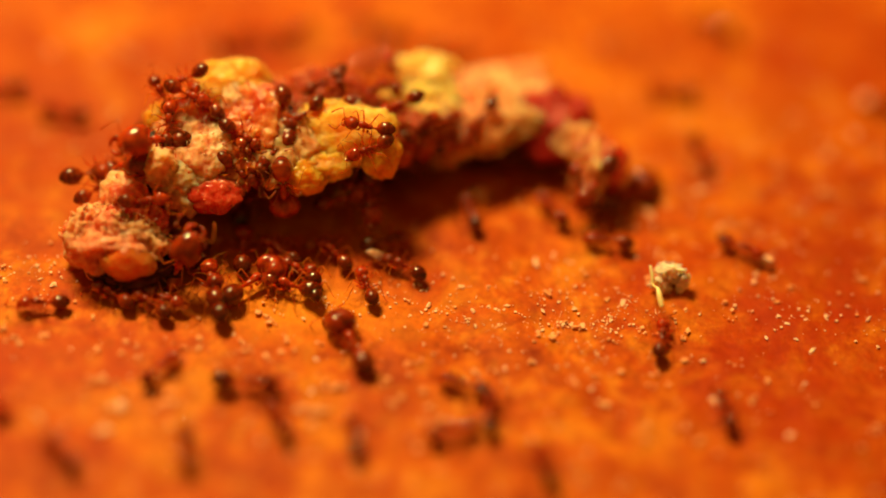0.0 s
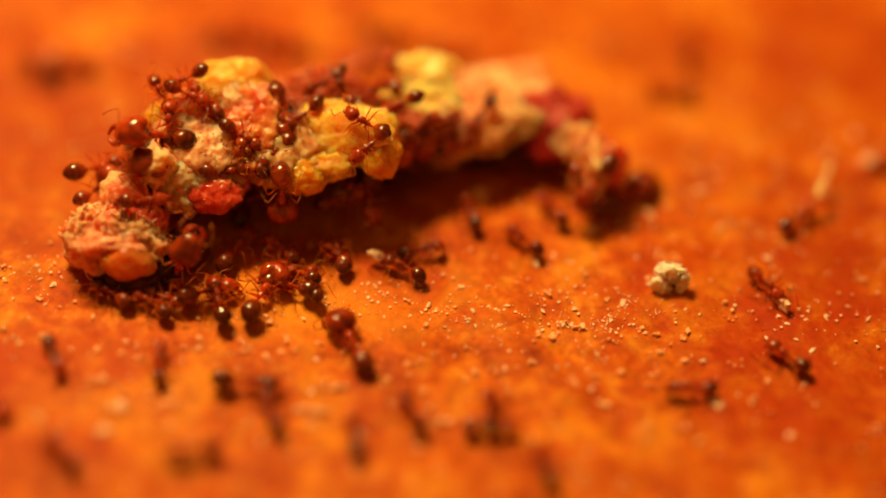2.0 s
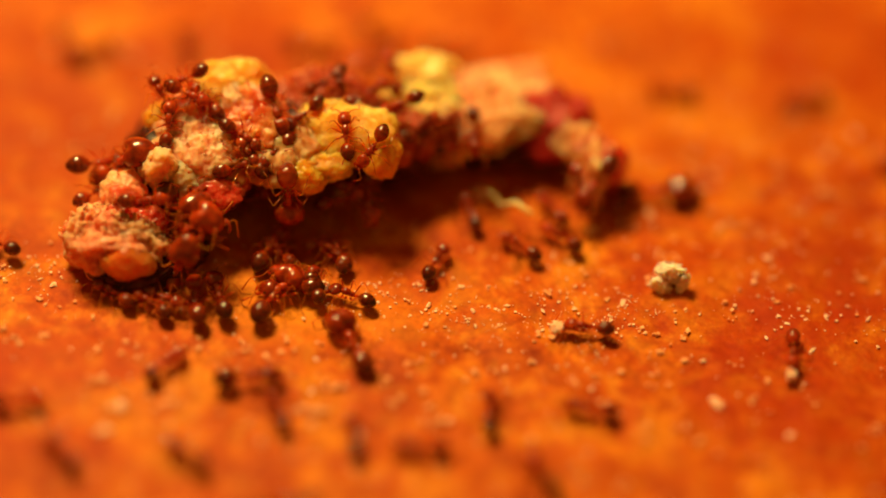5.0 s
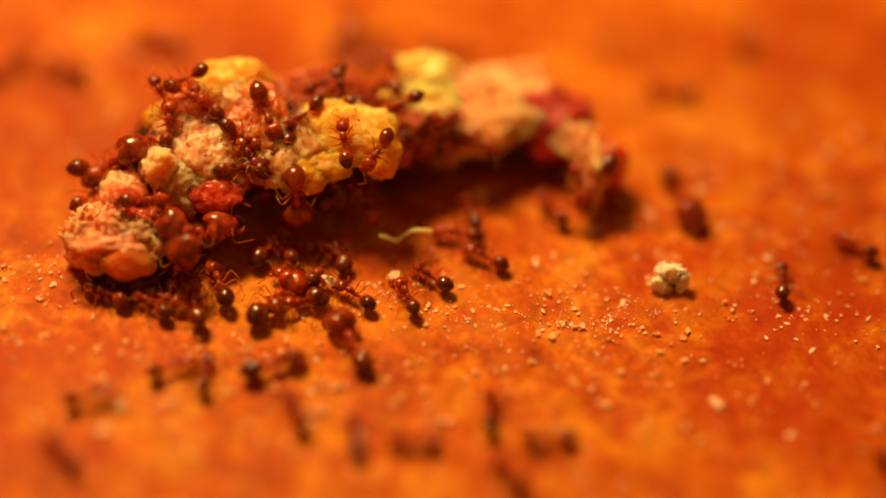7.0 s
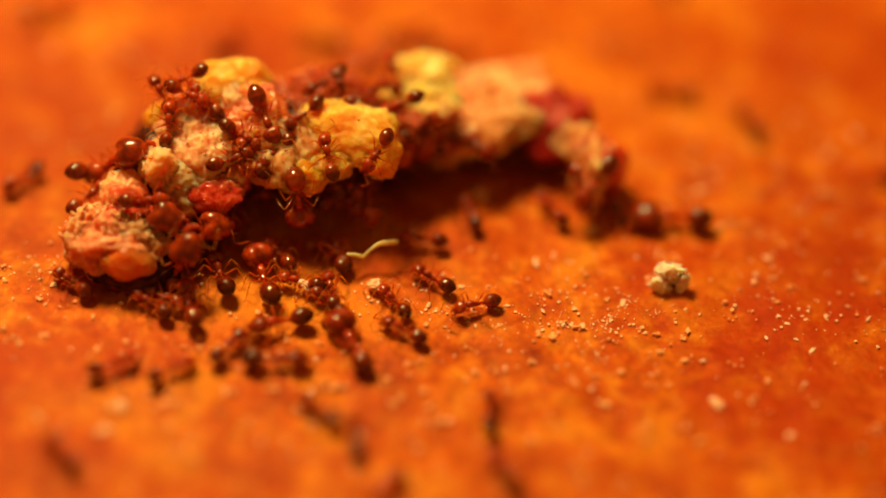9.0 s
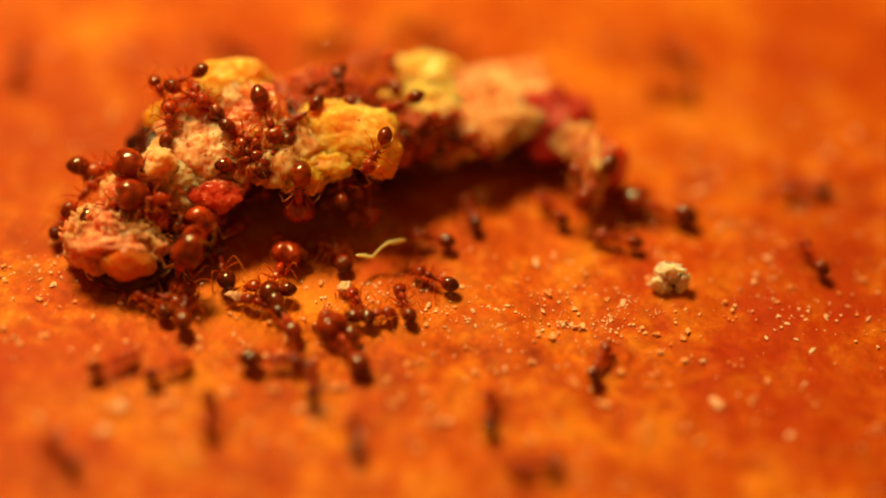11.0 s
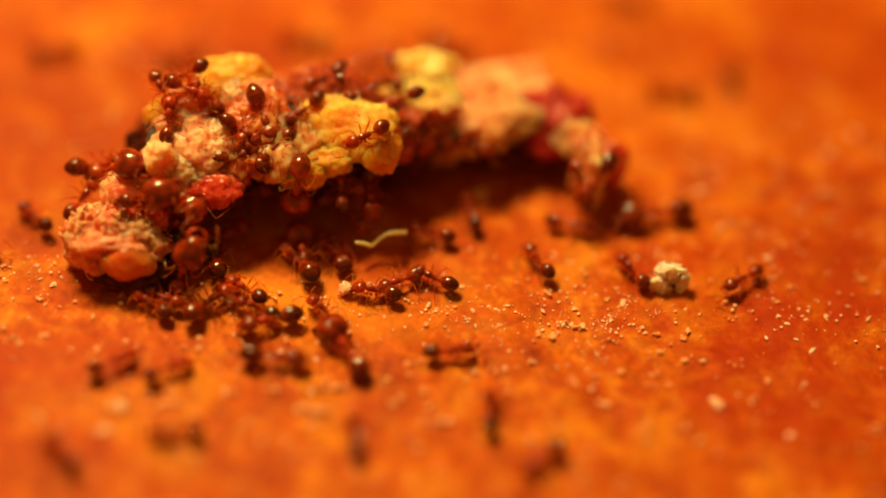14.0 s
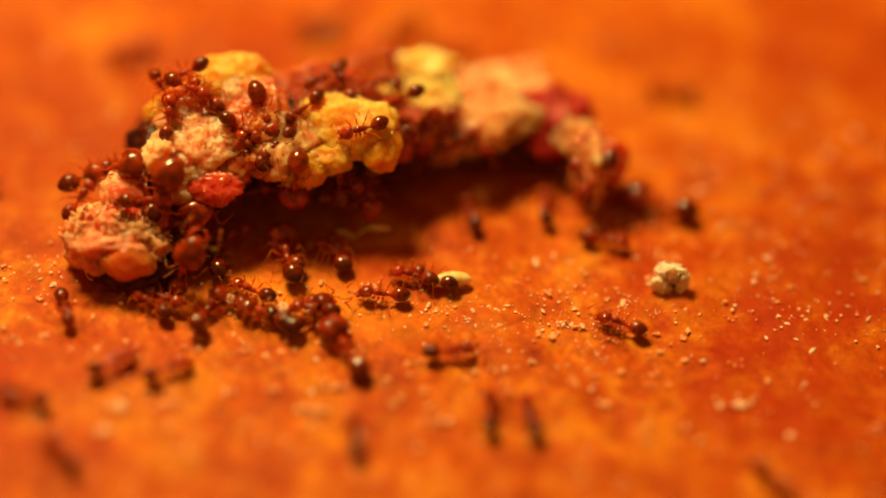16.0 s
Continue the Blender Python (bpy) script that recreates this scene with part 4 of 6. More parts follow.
    carry(ant_h23, at(-2.62, 6.89, 3.97, -22, -24, 112))
    carry(ant_h24, at(-12.65, 3.68, 4.71, -13, -12, 123))
    carry(ant_h27, at(0.40, 4.38, 2.22, 42, -18, 18))
    carry(ant_h29, at(6.02, 3.07, 1.55, -33, -37, 119))
    carry(ant_h30, at(6.44, 2.99, 1.53, -31, 30, -128))
    stroll(ant_mh, [(0, at(-7.12, 0.70, 3.03, 160, 83, 77)), (1, at(-7.09, 0.67, 3.00, 163, 84, 79)), (2, at(-7.16, 0.53, 2.88, 166, 84, 82)),
        (3, at(-7.13, 0.59, 2.93, 160, 83, 76)), (4, at(-6.96, 0.50, 2.84, 176, 84, 91)), (6.5, at(-6.67, 0.51, 2.83, 154, 83, 72)),
        (7, at(-6.54, 0.50, 2.80, 157, 83, 75)), (7.5, at(-6.60, 0.32, 2.67, 163, 84, 79)), (8.5, at(-6.53, 0.29, 2.63, 154, 83, 73)),
        (9, at(-6.50, 0.43, 2.75, 143, 82, 65)), (11.5, at(-6.33, 0.63, 2.91, -157, 83, 111)), (12.5, at(-6.39, 0.69, 2.96, -154, 83, 114)),
        (13, at(-6.39, 0.72, 2.98, -136, 82, 129)), (14, at(-6.43, 0.87, 3.13, -145, 82, 120)), (15, at(-6.47, 0.96, 3.20, -147, 82, 119)),
        (16, at(-6.53, 1.04, 3.27, -147, 82, 119))])
    stroll(ant_a, [(0, at(-3.71, 2.47, 4.67, -25, -9, 177)), (0.5, at(-3.38, 2.54, 4.54, -22, -6, -165)), (1, at(-3.62, 2.39, 4.61, -26, -14, 154)),
        (1.5, at(-4.11, 2.74, 4.66, -26, -9, 153)), (2, at(-3.76, 2.76, 4.75, -29, -17, 157)), (2.5, at(-3.51, 3.36, 4.88, -24, 0, 181)),
        (3, at(-3.65, 2.86, 4.86, -26, -11, 159)), (3.5, at(-4.08, 2.64, 4.63, -21, -18, 122)), (4, at(-4.42, 2.50, 4.55, -5, -24, 106)),
        (6.5, at(-4.55, 2.01, 4.31, -6, -30, 97)), (7.5, at(-4.50, 2.01, 4.27, -13, -32, 108)), (8, at(-4.39, 2.03, 4.29, -23, -29, 123)),
        (8.5, at(-4.85, 1.72, 4.02, 1, -33, 91)), (9, at(-5.24, 1.55, 3.86, -8, -30, 107)), (9.2, at(-5.24, 1.48, 3.82, -7, -27, 108)),
        (10.4, at(-4.91, 1.47, 3.11, -12, -41, 105)), (11.3, at(-4.61, 1.34, 2.12, -7, -30, 98)), (13, at(-4.61, 1.34, 2.12, -7, -30, 98)),
        (16, at(-4.74, 1.64, 2.35, -3, -40, 97))])
    stroll(ant_c8, [(0, at(-3.38, 1.29, 1.17, 16, 27, -55)), (3, at(-3.48, 1.26, 1.15, 17, 27, -54)), (6.5, at(-4.22, 1.57, 1.47, 29, 14, -19)),
        (11.5, at(-4.39, 1.15, 1.12, 17, 27, -52)), (12, at(-3.94, 1.28, 1.19, 25, 20, -31)), (12.5, at(-4.25, 0.74, 0.73, 17, 27, -52)),
        (13, at(-3.56, 0.76, 0.70, 21, 24, -43)), (14, at(-4.05, 0.90, 0.86, 20, 25, -47)), (16, at(-4.09, 1.27, 1.19, 26, 18, -28))])
    stroll(ant_b, [(0, at(-3.56, 1.66, 4.16, -32, 11, -156)), (1, at(-3.49, 1.61, 4.26, -27, 17, -155)), (2, at(-3.46, 1.68, 4.28, -20, 22, -137)),
        (3, at(-3.43, 1.77, 4.28, -21, 30, -141)), (4, at(-3.46, 1.75, 4.26, -22, 29, -133)), (6.5, at(-3.18, 1.49, 4.11, -21, 24, -123)),
        (9, at(-3.13, 1.51, 4.09, -21, 29, -125)), (11.5, at(-3.15, 1.52, 4.11, -18, 31, -120)), (12.5, at(-3.27, 1.69, 4.20, -23, 26, -125)),
        (13, at(-3.30, 1.69, 4.22, -16, 23, -121)), (13.5, at(-3.35, 1.92, 4.38, -21, 20, -129)), (14, at(-3.73, 1.95, 4.57, -25, 5, -145)),
        (14.5, at(-3.65, 2.06, 4.56, -22, 7, -152)), (15, at(-3.85, 2.26, 4.51, -25, 7, -159)), (16, at(-3.88, 2.38, 4.57, -26, 8, -161))])
    stroll(ant_m1, [(0, at(-12.78, 1.30, 4.12, -27, -23, -148)), (1, at(-12.85, 1.41, 4.18, -30, -24, -151)), (2, at(-12.74, 1.57, 4.26, -31, -20, -164)),
        (2.5, at(-12.74, 1.64, 4.30, -34, -21, -165)), (3, at(-12.57, 1.24, 4.26, -27, -13, -148)), (3.25, at(-12.30, 0.10, 4.10, -10, -1, -111)),
        (3.5, at(-12.13, -0.50, 3.36, 11, -2, -72)), (4, at(-11.66, -0.80, 2.93, 5, 4, -61)), (6.5, at(-10.65, -1.00, 1.19, 29, -23, 2)),
        (8, at(-10.52, -0.78, 0.92, 25, -25, 2)), (9, at(-10.91, -0.84, 1.11, 30, -12, 3)), (11.5, at(-11.55, -0.65, 1.31, 57, -28, 8)),
        (13, at(-11.75, -0.66, 1.65, 64, -43, 13)), (14, at(-11.55, -0.58, 1.26, 38, -43, 20)), (16, at(-11.59, -0.53, 1.21, 45, -32, 12))])
    stroll(ant_m2, [(0, at(-13.92, 1.06, 2.59, 22, -33, -16)), (1, at(-13.90, 1.04, 2.56, 21, -33, -13)), (2, at(-13.63, 0.73, 2.88, 22, -38, -19)),
        (2.5, at(-13.62, 0.82, 2.98, 25, -38, -5)), (3, at(-13.63, 0.86, 2.97, 28, -36, -5)), (3.5, at(-13.98, 1.70, 2.67, 28, -48, -4)),
        (4, at(-13.95, 1.33, 2.78, 20, -46, 1)), (6.5, at(-14.07, 1.20, 2.68, 19, -36, -2)), (7, at(-14.30, 1.25, 2.71, 10, -38, 13)),
        (9, at(-14.25, 1.30, 2.72, 20, -42, -4)), (11.5, at(-14.32, 0.87, 2.65, 24, -35, -22)), (13, at(-14.12, 0.85, 2.65, 20, -36, -18)),
        (14, at(-14.20, 0.90, 2.64, 24, -36, -21)), (16, at(-14.16, 0.92, 2.60, 18, -32, -17))])
    stroll(ant_m3, [(0, at(-9.00, 2.00, 0, 0, 0, 90)), (4.2, at(-9.20, 1.60, 0, 0, 0, 110)), (4.6, at(-10.20, 0.20, 0.3, 0, -20, 160)), (4.9, at(-11.00, -0.80, 1.2, 20, -40, 80)),
        (5.15, at(-11.64, -1.39, 2.17, 53, -41, -1)), (6.3, at(-12.11, -1.12, 1.83, 29, -9, -47)), (7, at(-12.23, -1.21, 1.84, 21, -17, -39)),
        (8, at(-12.44, -1.22, 1.89, 21, -16, -34)), (9, at(-12.76, -1.02, 1.99, 28, -17, -24)), (11.5, at(-14.32, -0.81, 2.31, 27, -40, 15)),
        (12, at(-14.11, -0.71, 2.33, 37, -45, -1)), (12.5, at(-14.52, -0.57, 2.26, 49, -43, 4)), (13, at(-13.51, -0.84, 2.82, 39, -50, -1)),
        (13.5, at(-13.21, -0.88, 2.84, 51, -42, -4)), (14, at(-12.71, -0.61, 2.65, 57, -45, -8)), (15, at(-12.13, -0.43, 3.22, 73, -50, -10)),
        (16, at(-12.10, -0.32, 3.18, 46, -67, 30))])
    stroll(ant_m7, [(0, at(-11.23, -2.48, 1.13, 71, -70, 11)), (3, at(-11.28, -2.48, 1.15, 84, -71, 4)), (6.5, at(-11.33, -2.58, 1.13, 80, -71, 8)), (9, at(-11.28, -2.53, 1.13, 75, -70, 12)),
        (13, at(-11.13, -2.63, 1.09, 80, -71, 8)), (16, at(-11.08, -2.63, 1.09, 76, -70, 10))])
    stroll(ant_l1, [(0, at(-15.13, 0.71, 1.77, 26, -18, 36)), (2, at(-15.17, 0.67, 1.73, 26, -18, 36)), (4, at(-15.17, 0.63, 1.69, 26, -18, 36)),
        (6.5, at(-15.17, 0.63, 1.69, 26, -18, 36)), (7, at(-15.36, 0.52, 1.61, 25, -20, 41)), (7.5, at(-15.47, 0.54, 1.63, 25, -19, 39)),
        (9, at(-15.50, 0.42, 1.53, 25, -20, 40)), (11.5, at(-15.83, 0.38, 1.51, 21, -24, 50)), (13, at(-15.77, 0.36, 1.49, 20, -25, 53)),
        (16, at(-15.88, 0.35, 1.49, 18, -26, 57))])
    stroll(ant_l2, [(0, at(-15.40, 1.41, 1.94, 31, -5, 13)), (1, at(-15.21, 1.65, 2.13, 31, -3, 10)), (2, at(-15.26, 1.57, 2.07, 31, -5, 14)),
        (3, at(-15.21, 1.63, 2.11, 31, -5, 13)), (4, at(-15.17, 1.75, 2.22, 31, -2, 9)), (6.5, at(-15.08, 1.66, 2.14, 31, -2, 9)),
        (9, at(-15.16, 1.54, 2.03, 31, -3, 10)), (11.5, at(-15.08, 1.65, 2.13, 31, 1, 4)), (14, at(-15.18, 1.65, 2.14, 31, -2, 9)),
        (15, at(-15.36, 1.56, 2.07, 31, -6, 14)), (16, at(-15.54, 1.33, 1.87, 30, -11, 23))])
    carry(ant_c1, at(-4.59, 1.40, 1.19, 31, -7, 17))
    carry(ant_c2, at(-3.38, 1.50, 1.27, 4, 31, -80))
    carry(ant_c3, at(-4.39, 1.84, 1.73, 24, 21, -34))
    carry(ant_c7, at(-8.61, 1.32, 1.02, 30, -8, 19))
    stroll(ant_c4, [(0, at(-8.76, -0.99, 0, 0, 0, 91)), (1, at(-8.92, -0.83, 0, 0, 0, 88)), (2, at(-8.97, -1.03, 0, 0, 0, 61)), (3, at(-8.08, -1.82, 0, 0, 0, 71)),
        (4, at(-7.74, -0.93, 0, 0, 0, 60)), (6.5, at(-7.21, -0.72, 0, 0, 0, 67)), (7.5, at(-8.08, -0.51, 0, 0, 0, 47)), (9, at(-9.59, -0.34, 0, 0, 0, 51)),
        (16, at(-9.34, -0.49, 0, 0, 0, 50))])
    stroll(ant_c5, [(0, at(-7.20, -0.98, 0, 0, 0, 141)), (2, at(-7.18, -0.88, 0, 0, 0, 135)), (4, at(-7.22, -1.13, 0, 0, 0, 128)), (7, at(-7.18, -0.88, 0, 0, 0, 135)),
        (9, at(-7.25, -1.15, 0, 0, 0, 130)), (11.5, at(-6.73, -0.69, 0, 0, 0, 139)), (13, at(-6.66, -1.34, 0, 0, 0, 142)),
        (14, at(-6.46, -1.39, 0, 0, 0, 130)), (15, at(-7.25, -1.07, 0, 0, 0, 134)), (16, at(-6.95, -1.15, 0, 0, 0, 133))])
    stroll(ant_m4, [(0, at(-8.13, -2.98, 0, 0, 0, 44)), (0.5, at(-7.48, -3.15, 0, 0, 0, 57)), (1, at(-7.36, -3.37, 0, 0, 0, 51)), (2, at(-7.60, -3.58, 0, 0, 0, 65)),
        (3, at(-7.31, -3.56, 0, 0, 0, 54)), (4, at(-7.16, -3.51, 0, 0, 0, 61)), (6.5, at(-7.02, -3.87, 0, 0, 0, 52)), (7.5, at(-7.09, -3.85, 0, 0, 0, 49)),
        (8, at(-7.21, -3.94, 0, 0, 0, 60)), (8.5, at(-7.74, -2.65, 0, 0, 0, 100)), (9, at(-7.74, -2.58, 0, 0, 0, 107)), (11.5, at(-6.61, -2.26, 0, 0, 0, 66)),
        (12, at(-6.06, -1.88, 0, 0, 0, 63)), (13, at(-5.65, -1.26, 0, 0, 0, 57)), (14, at(-6.10, -1.20, 0, 0, 0, 104)), (16, at(-6.83, -1.29, 0, 0, 0, 104))])
    stroll(ant_m5, [(0, at(-3.66, -5.98, 0, 0, 0, 119)), (9, at(-3.68, -5.98, 0, 0, 0, 118)), (9.2, at(-3.74, -5.99, 0, 0, 0, 119)),
        (11.5, at(-3.91, -6.22, 0, 0, 0, 124)), (16, at(-3.87, -6.34, 0, 0, 0, 122))])
    stroll(ant_n2, [(0, at(-3.26, -2.63, 0, 0, 0, 110)), (0.5, at(-3.67, -2.31, 0, 0, 0, 116)), (1, at(-4.12, -1.72, 0, 0, 0, 109)), (1.5, at(-4.57, -0.83, 0, 0, 0, 103)),
        (2, at(-4.60, -0.93, 0, 0, 0, 106)), (16, at(-4.67, -0.77, 0, 0, 0, 105))])
    stroll(ant_n3, [(0, at(-1.78, -1.46, 0, 0, 0, 155)), (2.5, at(-1.77, -1.55, 0, 0, 0, 154)), (3, at(-2.05, -1.65, 0, 0, 0, 156)), (3.5, at(-3.24, -2.20, 0, 0, 0, 157)),
        (4, at(-3.77, -2.98, 0, 0, 0, 163)), (6.5, at(-3.98, -3.42, 0, 0, 0, 161)), (7, at(-3.78, -3.26, 0, 0, 0, 148)), (7.5, at(-3.63, -3.30, 0, 0, 0, 142)),
        (8, at(-3.88, -3.44, 0, 0, 0, 135)), (8.5, at(-4.40, -3.73, 0, 0, 0, 143)), (9, at(-4.86, -3.74, 0, 0, 0, 141)),
        (11.5, at(-7.88, -4.29, 0, 0, 0, 163)), (16, at(-7.92, -4.37, 0, 0, 0, 162))])
    stroll(ant_n4, [(0, at(-2.41, -0.06, 0, 0, 0, 15)), (1, at(-2.49, -0.02, 0, 0, 0, 18)), (1.5, at(-1.84, 0.03, 0, 0, 0, 18)), (2, at(-0.82, -0.43, 0, 0, 0, 14)),
        (2.5, at(-0.57, -0.30, 0, 0, 0, 19)), (3, at(-0.36, -0.23, 0, 0, 0, 13)), (3.5, at(0.06, -0.23, 0, 0, 0, 18)), (4.2, at(-0.08, -0.40, 0, 0, 0, 18)),
        (5.2, at(-0.27, -1.20, 0, 0, 0, 80)), (6.3, at(-0.57, -1.79, 0, 0, 0, 137)), (9, at(-0.50, -2.09, 0, 0, 0, 147)),
        (11.5, at(-0.43, -2.11, 0, 0, 0, 155)), (16, at(-0.46, -2.04, 0, 0, 0, 154))])
    stroll(ant_n5, [(0, at(7.15, 0.72, 0, 0, 0, 175)), (0.5, at(7.04, 0.53, 0, 0, 0, 179)), (1, at(7.06, 0.65, 0, 0, 0, 172)), (1.5, at(5.56, 0.20, 0, 0, 0, 167)),
        (2, at(3.42, 0.59, 0, 0, 0, 140)), (2.5, at(3.28, 0.60, 0, 0, 0, 151)), (3, at(3.41, 0.61, 0, 0, 0, 150)), (3.5, at(3.56, 0.59, 0, 0, 0, 149)),
        (4, at(3.51, 0.79, 0, 0, 0, 128)), (6.5, at(2.17, -0.94, 0, 0, 0, 175)), (7, at(1.75, -0.65, 0, 0, 0, 156)), (7.5, at(2.15, -1.09, 0, 0, 0, -169)),
        (8, at(2.30, -2.06, 0, 0, 0, -118)), (8.5, at(1.95, -2.89, 0, 0, 0, -170)), (9, at(1.45, -3.53, 0, 0, 0, -158)), (9.2, at(1.12, -3.83, 0, 0, 0, -165)),
        (10.5, at(-2.60, -5.70, 0, 0, 0, 172)), (11.3, at(-4.80, -4.63, 0, 0, 0, 135)), (16, at(-5.01, -4.25, 0, 0, 0, 137))])
    stroll(ant_s, [(0, at(9.58, -4.58, 0, 0, 0, 84)), (0.5, at(10.86, -2.25, 0, 0, 0, 60)), (1, at(11.36, -0.12, 0, 0, 0, 89)), (1.5, at(13.16, 1.38, 0, 0, 0, 43)),
        (2, at(15.91, 2.85, 0, 0, 0, 48)), (2.2, at(15.66, 3.21, 0, 0, 0, 98)), (2.5, at(14.36, 3.05, 0, 0, 0, 135)), (3, at(11.49, 1.84, 0, 0, 0, 156)),
        (3.5, at(9.24, 1.21, 0, 0, 0, 167)), (4, at(6.83, 0.80, 0, 0, 0, 143)), (6.3, at(2.71, 0.99, 0, 0, 0, 164)), (6.5, at(1.71, 1.01, 0, 0, 0, 168)),
        (7, at(0.49, 0.60, 0, 0, 0, 177)), (7.5, at(0.02, 0.05, 0, 0, 0, 173)), (8, at(-0.35, 0.51, 0, 0, 0, 177)), (8.5, at(-0.59, 0.22, 0, 0, 0, 177)),
        (9, at(-1.06, 0.18, 0, 0, 0, 177)), (11.5, at(-0.41, 0.25, 0, 0, 0, 172)), (12, at(0.36, 0.90, 0, 0, 0, 165)), (12.5, at(0.84, 0.43, 0, 0, 0, 149)),
        (13, at(0.54, 0.71, 0, 0, 0, 170)), (13.5, at(-0.36, 0.17, 0, 0, 0, 165)), (14, at(-0.70, 0.51, 0, 0, 0, 174)), (14.5, at(0.12, 1.55, 0, 0, 0, 174)),
        (15, at(-0.61, 0.01, 0, 0, 0, 150)), (15.5, at(-1.33, -1.72, 0, 0, 0, 132)), (16, at(-1.32, -2.01, 0, 0, 0, 169))])
    stroll(ant_n7, [(0, at(13.33, 0.76, 0, 0, 0, -28)), (0.5, at(13.30, 0.63, 0, 0, 0, -23)), (1, at(13.61, 0.26, 0, 0, 0, -65)), (1.5, at(13.70, -0.85, 0, 0, 0, -72)),
        (2, at(14.27, -1.36, 0, 0, 0, -52)), (2.5, at(14.66, -1.75, 0, 0, 0, -39)), (3, at(16.33, -2.03, 0, 0, 0, -5)), (3.5, at(16.92, -1.90, 0, 0, 0, -6)),
        (3.75, at(15.97, -2.16, 0, 0, 0, -57)), (4, at(15.04, -2.43, 0, 0, 0, -105)), (4.2, at(14.78, -3.05, 0, 0, 0, -106)),
        (6.3, at(17.54, -8.37, 0, 0, 0, -53)), (7, at(19.23, -10.85, 0, 0, 0, -39)), (16, at(22.29, -12.56, 0, 0, 0, -20))])
    stroll(ant_n8, [(0, at(16.01, -15.76, 0, 0, 0, 146)), (4.2, at(15.35, -14.96, 0, 0, 0, 106)), (6.3, at(15.17, -7.87, 0, 0, 0, 85)),
        (6.5, at(15.44, -5.08, 0, 0, 0, 90)), (7, at(14.90, -0.88, 0, 0, 0, 89)), (7.5, at(15.89, 2.63, 0, 0, 0, 54)), (8, at(17.21, 4.36, 0, 0, 0, 63)),
        (8.5, at(15.35, 6.82, 0, 0, 0, 118)), (9, at(13.80, 8.86, 0, 0, 0, 120)), (11.5, at(9.90, 13.74, 0, 0, 0, 141)), (16, at(7.19, 19.46, 0, 0, 0, 153))])
    stroll(ant_n9, [(0, at(15.45, -13.99, 0, 0, 0, 87)), (1, at(15.30, -11.78, 0, 0, 0, 91)), (1.5, at(15.25, -10.28, 0, 0, 0, 92)), (2, at(14.80, -5.23, 0, 0, 0, 137)),
        (2.25, at(15.92, -4.37, 0, 0, 0, 73)), (2.5, at(17.36, -3.52, 0, 0, 0, 53)), (3, at(20.72, -2.40, 0, 0, 0, 26)), (3.6, at(22.33, -3.54, 0, 0, 0, -20)),
        (4.2, at(23.95, -4.69, 0, 0, 0, -70)), (6.5, at(18.32, -14.00, 0, 0, 0, -131)), (7.85, at(14.89, -14.39, 0, 0, 0, -169)),
        (9.2, at(11.48, -14.76, 0, 0, 0, 152)), (10.4, at(6.94, -9.32, 0, 0, 0, 114)), (11, at(6.94, -6.10, 0, 0, 0, 68)),
        (11.3, at(7.51, -5.03, 0, 0, 0, 30)), (11.5, at(7.68, -4.26, 0, 0, 0, 56)), (12, at(7.83, -3.05, 0, 0, 0, 76)), (12.5, at(7.25, -1.89, 0, 0, 0, 100)),
        (13, at(5.57, -0.83, 0, 0, 0, 121)), (13.5, at(4.55, -0.62, 0, 0, 0, 110)), (14, at(4.13, -0.62, 0, 0, 0, 119)), (14.5, at(3.01, 0.54, 0, 0, 0, 120)),
        (15, at(3.34, 1.28, 0, 0, 0, 99)), (15.5, at(4.26, 1.74, 0, 0, 0, 70)), (16, at(4.44, 2.82, 0, 0, 0, 90))])
    stroll(ant_a7, [(0, at(12.08, -8.25, 0, 0, 0, 100)), (0.5, at(11.97, -8.12, 0, 0, 0, 106)), (1, at(11.66, -8.07, 0, 0, 0, 108)), (1.5, at(11.18, -7.88, 0, 0, 0, 157)),
        (2, at(10.63, -7.39, 0, 0, 0, 182)), (2.5, at(9.35, -7.16, 0, 0, 0, 170)), (3, at(6.54, -7.79, 0, 0, 0, 177)), (3.5, at(6.57, -7.69, 0, 0, 0, 160)),
        (4, at(6.28, -7.80, 0, 0, 0, 172)), (4.2, at(6.45, -7.80, 0, 0, 0, 170)), (6.3, at(5.94, -10.75, 0, 0, 0, 174)), (7, at(4.69, -10.42, 0, 0, 0, 180)),
        (7.5, at(3.47, -7.33, 0, 0, 0, 131)), (8, at(1.52, -6.10, 0, 0, 0, 150)), (8.5, at(-0.43, -6.36, 0, 0, 0, 183)), (9, at(-1.61, -5.09, 0, 0, 0, 150)),
        (11.5, at(-1.57, -3.05, 0, 0, 0, 106)), (12, at(-1.47, -2.47, 0, 0, 0, 116)), (13, at(-1.72, -2.44, 0, 0, 0, 117)),
        (13.5, at(-1.44, -2.49, 0, 0, 0, 115)), (13.75, at(-1.65, -2.49, 0, 0, 0, 163)), (14, at(-1.87, -2.49, 0, 0, 0, -150)),
        (14.5, at(-2.06, -2.55, 0, 0, 0, -151)), (15, at(-2.60, -3.04, 0, 0, 0, 178)), (16, at(-2.58, -3.23, 0, 0, 0, 177))])
